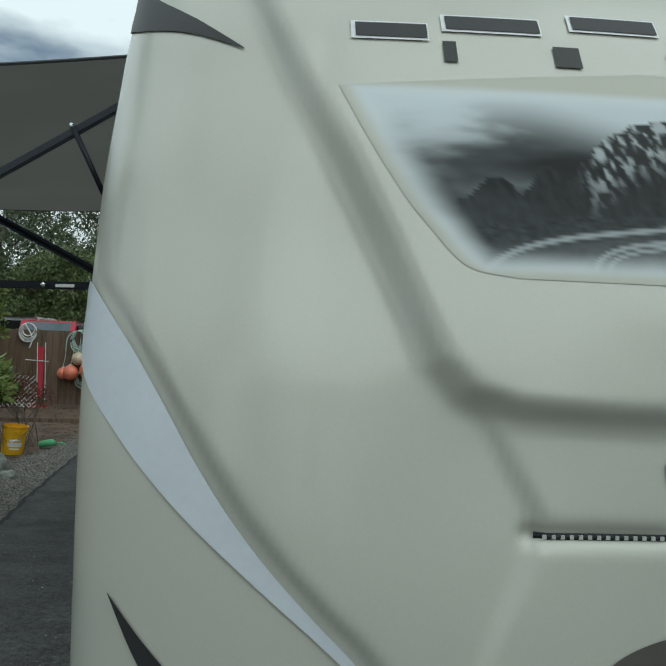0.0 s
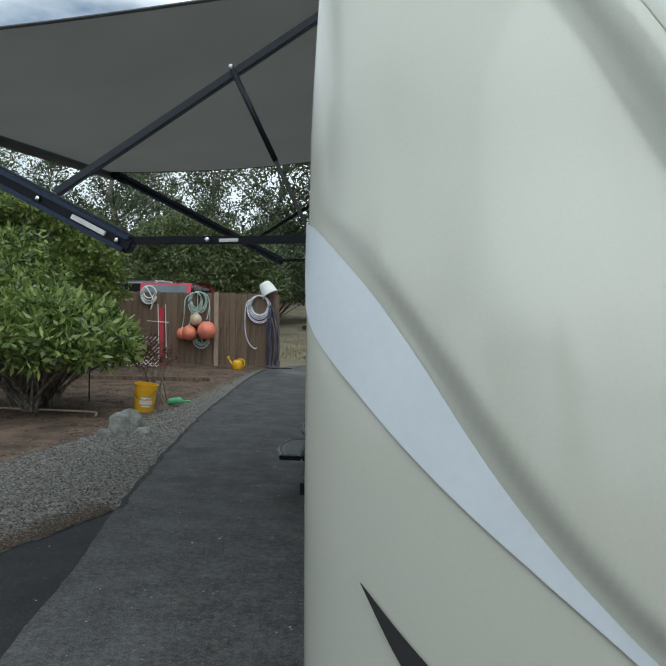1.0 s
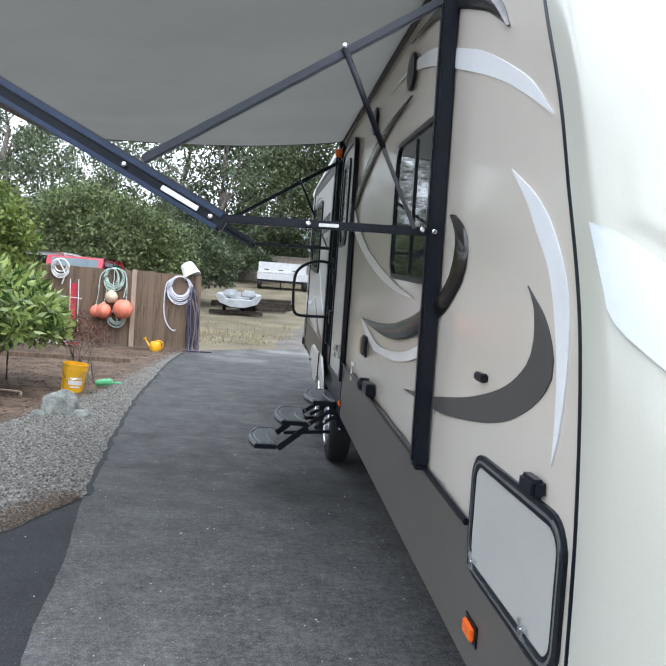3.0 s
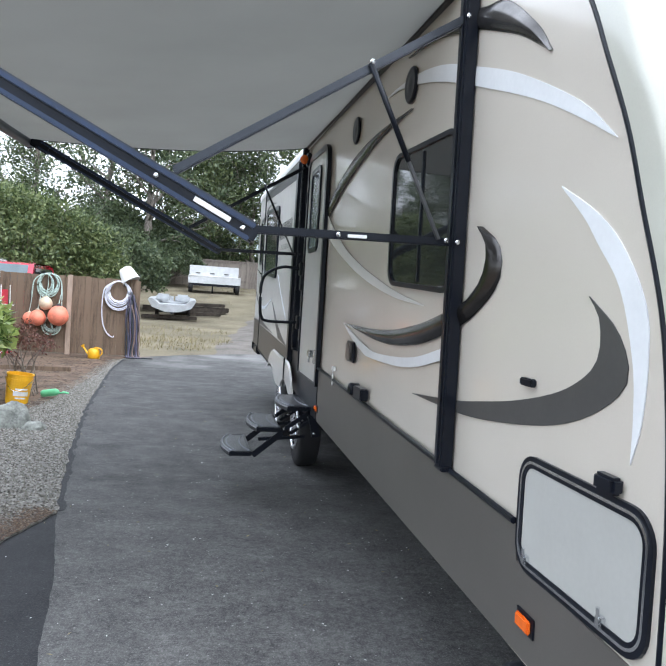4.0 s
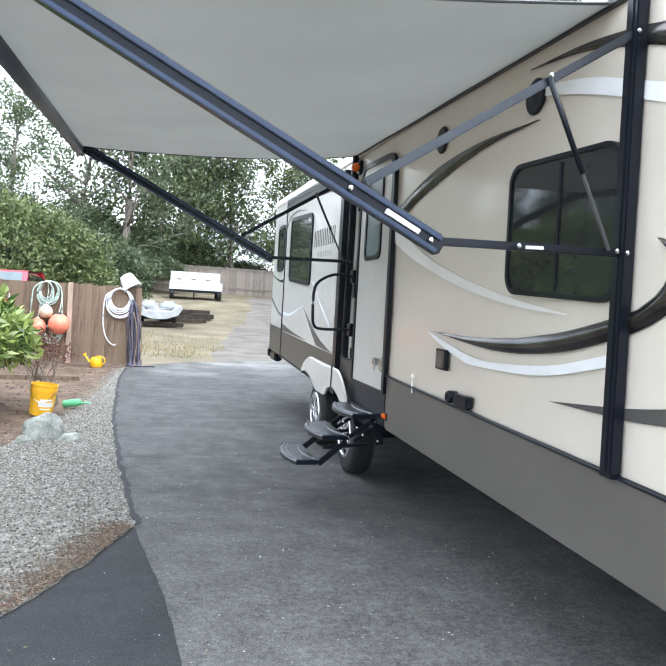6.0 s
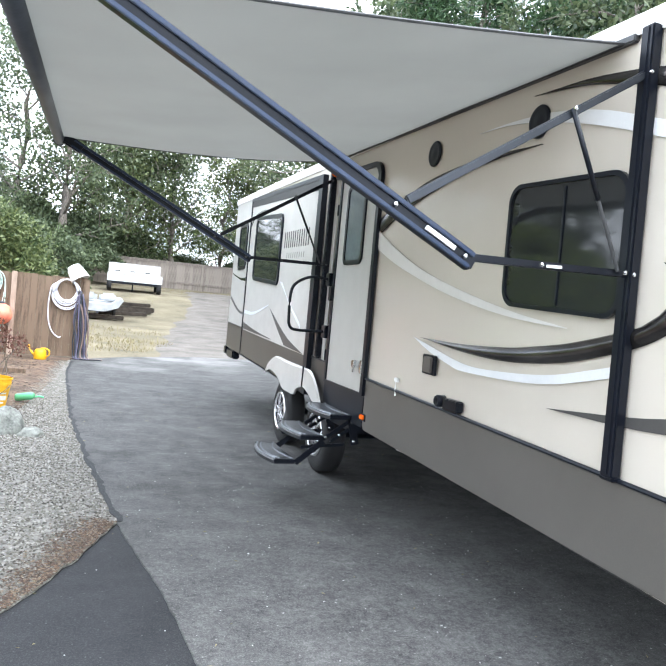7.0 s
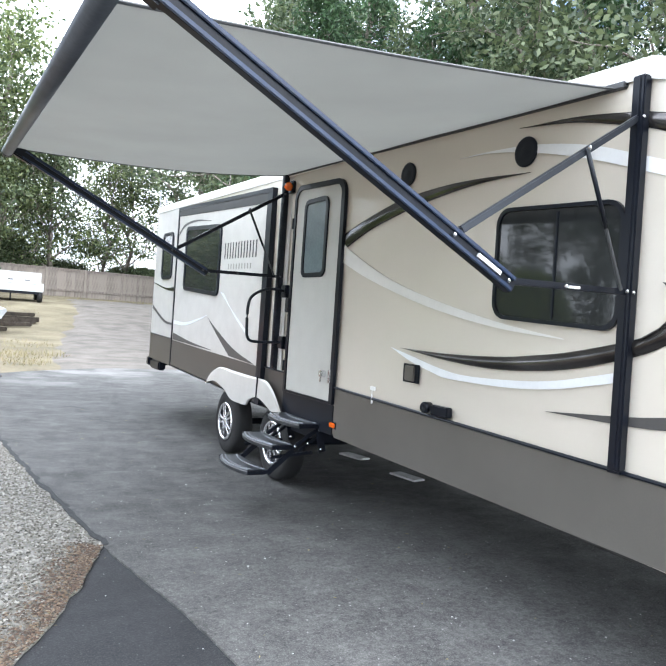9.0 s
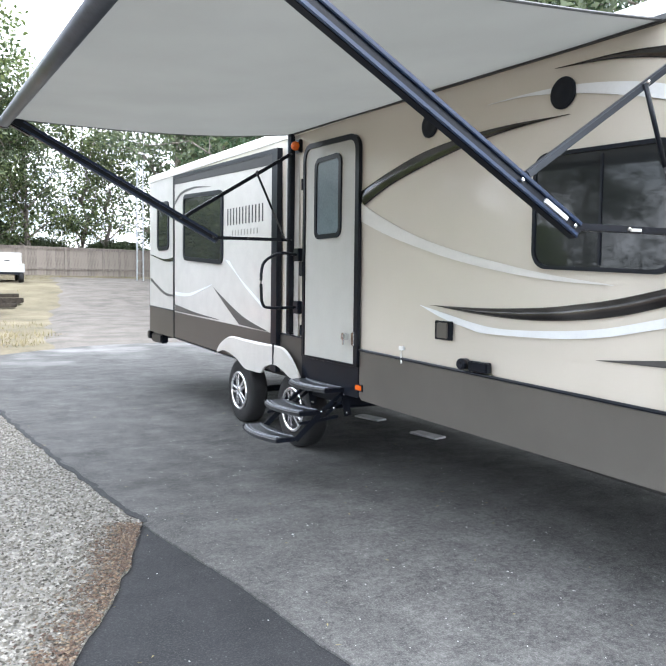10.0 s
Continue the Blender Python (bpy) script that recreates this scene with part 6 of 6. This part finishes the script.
def boulder(x, y, w, d, h, seed, label):
    bm = bmesh.new()
    bmesh.ops.create_icosphere(bm, subdivisions=4, radius=1)
    for v in bm.verts:
        k = 1 + 0.22 * noise.noise(v.co * 1.4 + Vector((seed, 0, 0))) + 0.08 * noise.noise(v.co * 4 + Vector((seed, 3, 0)))
        v.co = Vector((v.co.x * w * k, v.co.y * d * k, max(v.co.z * h * k, -0.1)))
    bm.transform(Matrix.Translation((x, y, 0.0)))
    tagged(link("boulder", bm, M_STONE, smooth=True), label, "stone")


boulder(-2.90, 8.5, 0.235, 0.22, 0.25, 3, "grey lichen-flecked boulder at the gravel's edge")
boulder(-2.60, 8.30, 0.12, 0.10, 0.08, 5, "small grey stone beside the boulder")
boulder(-3.05, 8.20, 0.09, 0.10, 0.06, 9, "small grey stone beside the boulder")


def toy():
    bm = bmesh.new()
    lathe([(0.045, 0), (0.05, 0.02), (0.05, 0.20), (0.03, 0.24)], 14, bm)
    bm.transform(Matrix.Translation((-2.95, 10.35, 0.055)) @ Matrix.Rotation(radians(78), 4, "Y") @ Matrix.Rotation(radians(20), 4, "X"))
    tube([(-2.76, 10.38, 0.06), (-2.68, 10.40, 0.075), (-2.62, 10.41, 0.06)], 0.014, 8, bm)
    tagged(link("garden_scoop", bm, M_GREEN, smooth=True), "mint green plastic scoop lying on the soil", "scoop")


toy()


def stick(name, pts, r, material, label):
    tagged(link(name, tube([tuple(p) for p in smooth_line(pts, 5)], r, 6), material, smooth=True), label, "stick")


stick("fallen_stick", [(-5.6, 9.60, 0.03), (-4.5, 9.52, 0.035), (-3.75, 9.47, 0.03), (-3.60, 9.25, 0.02)], 0.016, M_PALEWOOD, "long pale stick lying on the soil")
tagged(link("edging_board", bar((-6.4, 13.2, 0.03), (-3.1, 13.35, 0.03), 0.05, 0.09, 0.006), M_FENCE), "weathered board lying along the bed", "board")
stick("stake", [(-4.28, 10.6, 0.0), (-4.28, 10.6, 0.25), (-4.27, 10.6, 0.52)], 0.012, M_DARKHOSE, "thin dark stake standing in the soil")


def dolly():
    """A red and white folding cart leaning at the fence."""
    t = thing("hand_cart", "red hand cart with white bars leaning on the fence", "cart", at=(-5.0, 16.15, 0))
    part("back_panel", box(-0.05, 0.0, 0.2, 0.08, 0.06, 1.35, 0.01), M_CARRED, t)
    for x in (-0.02, 0.16):
        part("upright", tube([(x, -0.02, 0.15), (x - 0.03, -0.02, 1.45)], 0.010, 8), M_WHITEPL, t)
    for z in (1.05,):
        part("crossbar", tube([(-0.3, -0.03, z), (0.22, -0.03, z - 0.03)], 0.009, 8), M_WHITEPL, t)
    part("toe_plate", box(-0.2, -0.2, 0.0, 0.2, 0.05, 0.03, 0.004), M_CARRED, t)


dolly()


def lattice():
    t = thing("lattice_panel", "white plastic lattice panel behind the bush", "lattice", at=(-5.45, 15.6, 0))
    for k in range(12):
        x = -0.55 + k * 0.1
        part("slat", bar((x, 0, 0.02), (min(x + 0.7, 0.6), 0, 0.02 + min(0.7, 0.6 - x)), 0.03, 0.012, 0.002), M_WHITEPL, t)
        part("slat", bar((x, 0.014, 0.02), (max(x - 0.7, -0.6), 0.014, 0.02 + min(0.7, x + 0.6)), 0.03, 0.012, 0.002), M_WHITEPL, t)


lattice()


# ---- vehicles in the yard ----
def car(name, label, category, paint, x, y, heading, length, width, height, hood):
    g = hill(x, y) if y > 18.4 else 0.0
    t = thing(name, label, category, at=(x, y, g))
    t.rotation_euler = (0, 0, radians(heading))
    L, W, H = length / 2, width / 2, height
    prof = [(-L, 0.35), (-L, 0.80), (-L + 0.05, 0.95), (-L + hood * 0.1, H * 0.62), (-L + hood * 0.35, H - 0.03), (-L + hood * 0.5, H), (L * 0.2, H), (L * 0.42, H - 0.05), (L * 0.62, 1.05), (L - 0.1, 0.92), (L, 0.75), (L, 0.35)]
    bm = bmesh.new()
    rows = []
    for s, inset in ((-1, 0.10), (-1, 0.0), (1, 0.0), (1, 0.10)):
        rows.append([bm.verts.new((px * (1 - inset * 0.2), s * (W - inset - (0.16 if pz > 1.05 else 0)), pz)) for px, pz in prof])
    for a, b in zip(rows, rows[1:]):
        for i in range(len(prof)):
            bm.faces.new((a[i], a[(i + 1) % len(prof)], b[(i + 1) % len(prof)], b[i]))
    bm.faces.new(rows[0])
    bm.faces.new(rows[-1][::-1])
    part("body", bm, paint, t)
    for s in (-1, 1):
        for a, b in ((-L + hood * 0.45, -L * 0.25), (-L * 0.2, L * 0.35)):
            part("side_window", box(a, s * (W - 0.17), 1.12, b, s * (W - 0.135), H - 0.12, 0.01), M_GLASS, t)
        for px in (-L * 0.62, L * 0.62):
            bm = lathe([(0.2, -0.1), (0.33, -0.1), (0.34, 0), (0.33, 0.1), (0.2, 0.1)], 24)
            bm.transform(Matrix.Translation((px, s * (W - 0.1), 0.34)) @ Matrix.Rotation(radians(90), 4, "X"))
            w = part("wheel", bm, M_TYRE, t, smooth=True)
            bm = lathe([(0.01, -0.11), (0.2, -0.105), (0.2, 0.105), (0.01, 0.11)], 18)
            bm.transform(Matrix.Translation((px, s * (W - 0.1), 0.34)) @ Matrix.Rotation(radians(90), 4, "X"))
            part("rim", bm, M_ALLOY, w)
    part("windscreen", bar((L * 0.44, 0, H - 0.08), (L * 0.60, 0, 1.10), W * 1.5, 0.02, 0.004), M_GLASS, t)
    part("rear_glass", bar((-L + hood * 0.34, 0, H - 0.06), (-L + hood * 0.12, 0, H * 0.66), W * 1.35, 0.02, 0.004), M_FROST, t)
    return t


car("red_car", "red car parked behind the board fence", "car", M_CARRED, -5.75, 20.4, 90, 3.8, 1.75, 1.98, 1.2)
car("white_van", "white van parked behind the fence", "van", M_CARWHITE, -8.2, 20.0, 180, 4.6, 1.9, 2.08, 0.7)


def bed_trailer():
    """A white box utility trailer, seen from its tailgate."""
    x, y = 0.05, 42.0
    t = thing("utility_trailer", "white box utility trailer with black tyres", "trailer", at=(x, y, hill(x, y)))
    W, z0, z1 = 1.56, 0.55, 1.02
    part("deck_side", box(-W, -0.04, z0, W, 0.06, z1, 0.02), M_CARWHITE, t, "white lower deck side")
    part("deck", box(-W, 0.06, z0, W, 2.3, z0 + 0.1, 0.02), M_CARWHITE, t)
    part("box_side", box(-W + 0.06, 0.10, z1, W - 0.14, 0.16, 1.62, 0.015), M_CARWHITE, t, "white box side panel")
    part("box_back", box(-W + 0.06, 2.2, z1, W - 0.14, 2.26, 1.62, 0.015), M_CARWHITE, t)
    for s in (-W + 0.06, W - 0.20):
        part("box_end", box(s, 0.16, z1, s + 0.06, 2.2, 1.62, 0.015), M_CARWHITE, t)
    for dx in (-1.0, -0.15, 0.7):
        part("stake_pocket", box(dx - 0.14, 0.07, 1.14, dx + 0.14, 0.10, 1.20, 0.006), M_GREYVINYL, t)
    part("ledge", box(-W + 0.02, -0.07, z1 - 0.03, W - 0.02, 0.10, z1 + 0.01, 0.008), M_WHITEPL, t)
    part("frame_beam", box(-W + 0.1, 0.0, z0 - 0.14, W - 0.1, 0.12, z0 - 0.005, 0.015), M_BLACK, t, "black frame beam")
    for s in (-1, 1):
        for dy in (0.22, 2.0):
            bm = lathe([(0.16, -0.12), (0.30, -0.12), (0.31, 0), (0.30, 0.12), (0.16, 0.12)], 22)
            bm.transform(Matrix.Translation((s * (W - 0.16), dy, 0.30)) @ Matrix.Rotation(radians(90), 4, "Y"))
            part("wheel", bm, M_TYRE, t, smooth=True)
    part("jack", tube([(-0.1, 0.2, 0.0), (-0.1, 0.2, 0.45)], 0.04, 8), M_BLACK, t)


bed_trailer()


def mast():
    """A pale steel mast with a stay behind the trailer's rear."""
    x, y = 8.78, 45.0
    t = thing("mast", "pale grey steel mast beside the yard fence", "mast", at=(x, y, hill(x, y)))
    for dx in (-0.2, 0.2):
        part("leg", tube([(dx, 0, 0), (dx * 0.9, 0, 7.6)], 0.05, 8), M_HULL, t)
    for k in range(9):
        part("rung", tube([(-0.19, 0, 0.5 + k * 0.78), (0.19, 0, 0.5 + k * 0.78)], 0.014, 6), M_HULL, t)


mast()


def dinghy(x, y, turn):
    """A small white boat on a low trailer."""
    g = hill(x, y)
    t = thing("dinghy", "small white boat upturned on a low dark trailer", "boat", at=(x, y, g))
    t.rotation_euler = (0, 0, radians(turn))
    t.scale = (1.45, 1.45, 1.45)
    bm = bmesh.new()
    rows = []
    for k in range(13):
        u = k / 12
        w = 0.62 * (1 - max(0, (u - 0.35) / 0.65) ** 2.2) + 0.03
        px = -0.95 + 1.9 * u
        top = 0.55 + 0.06 * u
        rows.append([bm.verts.new((px, a * w, z)) for a, z in ((-1, top), (-1.05, top - 0.05), (-0.85, top - 0.26), (-0.3, top - 0.38), (0.3, top - 0.38), (0.85, top - 0.26), (1.05, top - 0.05), (1, top), (0.8, top - 0.03), (0.55, top - 0.16), (-0.55, top - 0.16), (-0.8, top - 0.03))])
    for a, b in zip(rows, rows[1:]):
        for i in range(12):
            bm.faces.new((a[i], a[(i + 1) % 12], b[(i + 1) % 12], b[i]))
    bm.faces.new(rows[0])
    bm.faces.new(rows[-1][::-1])
    part("hull", bm, M_HULL, t, "white glass-fibre hull", smooth=False)
    for s in (-0.28, 0.28):
        part("seat_back", box(-0.35, s - 0.2, 0.46, 0.2, s + 0.2, 0.68, 0.05), M_HULL, t)
    part("trailer_frame", bar((-1.0, 0, 0.14), (2.1, 0, 0.16), 0.06, 0.06), M_DARKHOSE, t, "dark trailer beam")
    part("crossbeam", bar((0.0, -0.5, 0.15), (0.0, 0.5, 0.15), 0.05, 0.07), M_DARKHOSE, t)
    part("bunk", bar((-0.7, 0.3, 0.17), (0.8, 0.3, 0.18), 0.09, 0.05), M_DARKHOSE, t)
    for s in (-0.46, 0.46):
        bm = lathe([(0.02, -0.05), (0.15, -0.05), (0.16, 0), (0.15, 0.05), (0.02, 0.05)], 18)
        bm.transform(Matrix.Translation((0, s, 0.15)) @ Matrix.Rotation(radians(90), 4, "X"))
        part("wheel", bm, M_TYRE, t)


dinghy(-1.95, 31.0, 90)


def timber():
    for x0, y0, x1, y1, z, w, h in ((-3.4, 33.2, 0.45, 33.5, 0.12, 0.30, 0.24), (-2.6, 33.6, 0.60, 33.7, 0.14, 0.28, 0.22), (-1.2, 33.5, 0.40, 33.6, 0.36, 0.26, 0.16), (-1.9, 31.6, 0.15, 32.2, 0.08, 0.22, 0.16), (-3.2, 30.0, -0.9, 30.1, 0.08, 0.20, 0.16)):
        bm = bar((x0, y0, hill(x0, y0) + z), (x1, y1, hill(x1, y1) + z), w, h, 0.02)
        tagged(link("timber", bm, M_TIMBER), "dark weathered timber lying in the yard", "timber", "timbers by the boat")


timber()


# ---- odds and ends on the driveway ----
M_GREYBOARD = mat("pale_grey_board", (0.42, 0.42, 0.42), 0.7, var=0.2)


def board_on_ground(x, y, turn):
    bm = box(-0.08, -0.19, 0.0, 0.08, 0.19, 0.02, 0.004)
    bm.transform(pose(x, y, 0.0, 0, 0, turn))
    tagged(link("levelling_board", bm, M_GREYBOARD), "pale grey board lying under the trailer", "board", "boards under the trailer")


board_on_ground(1.5, 7.75, 12)
board_on_ground(1.52, 6.7, 8)


def specks():
    rng = np.random.default_rng(17)
    v, f = [], []
    for k in range(150):
        x, y = rng.uniform(-2.3, 1.2), rng.uniform(1.5, 12)
        if x < np.interp(y, EY, EX) + 0.05 and y > 5.5:
            continue
        a, L = rng.uniform(0, 6.28), rng.uniform(0.006, 0.022)
        c, s = math.cos(a) * L, math.sin(a) * L
        i = len(v)
        v += [(x - c, y - s, 0.004), (x + s * 0.3, y - c * 0.3, 0.006), (x + c, y + s, 0.005), (x - s * 0.3, y + c * 0.3, 0.009)]
        f.append((i, i + 1, i + 2, i + 3))
    ob = raw("leaf_specks", v, f, M_DRY)
    tagged(ob, "pale dry leaf scraps on the asphalt", "leaves", kind="stuff")


specks()


def on_drive(rng):
    while True:
        x, y = rng.normal(-0.5, 1.0), 1.2 + 6.5 * rng.uniform() ** 1.3
        if x < 1.0 and (y < 5.5 or x > np.interp(y, EY, EX) + 0.05):
            return x, y, 0.0 if x > np.interp(y, [-2.0, 2.4, 5.5], [-0.95, -1.36, -1.83]) else -0.012


M_GRIT = stonemat("pale_grit", [(0.30, 0.30, 0.29), (0.45, 0.45, 0.44), (0.62, 0.62, 0.60)])
rubble("asphalt_grit", 420, on_drive, 0.006, M_GRIT, "scattered pale grit on the asphalt", 23, 0.5)
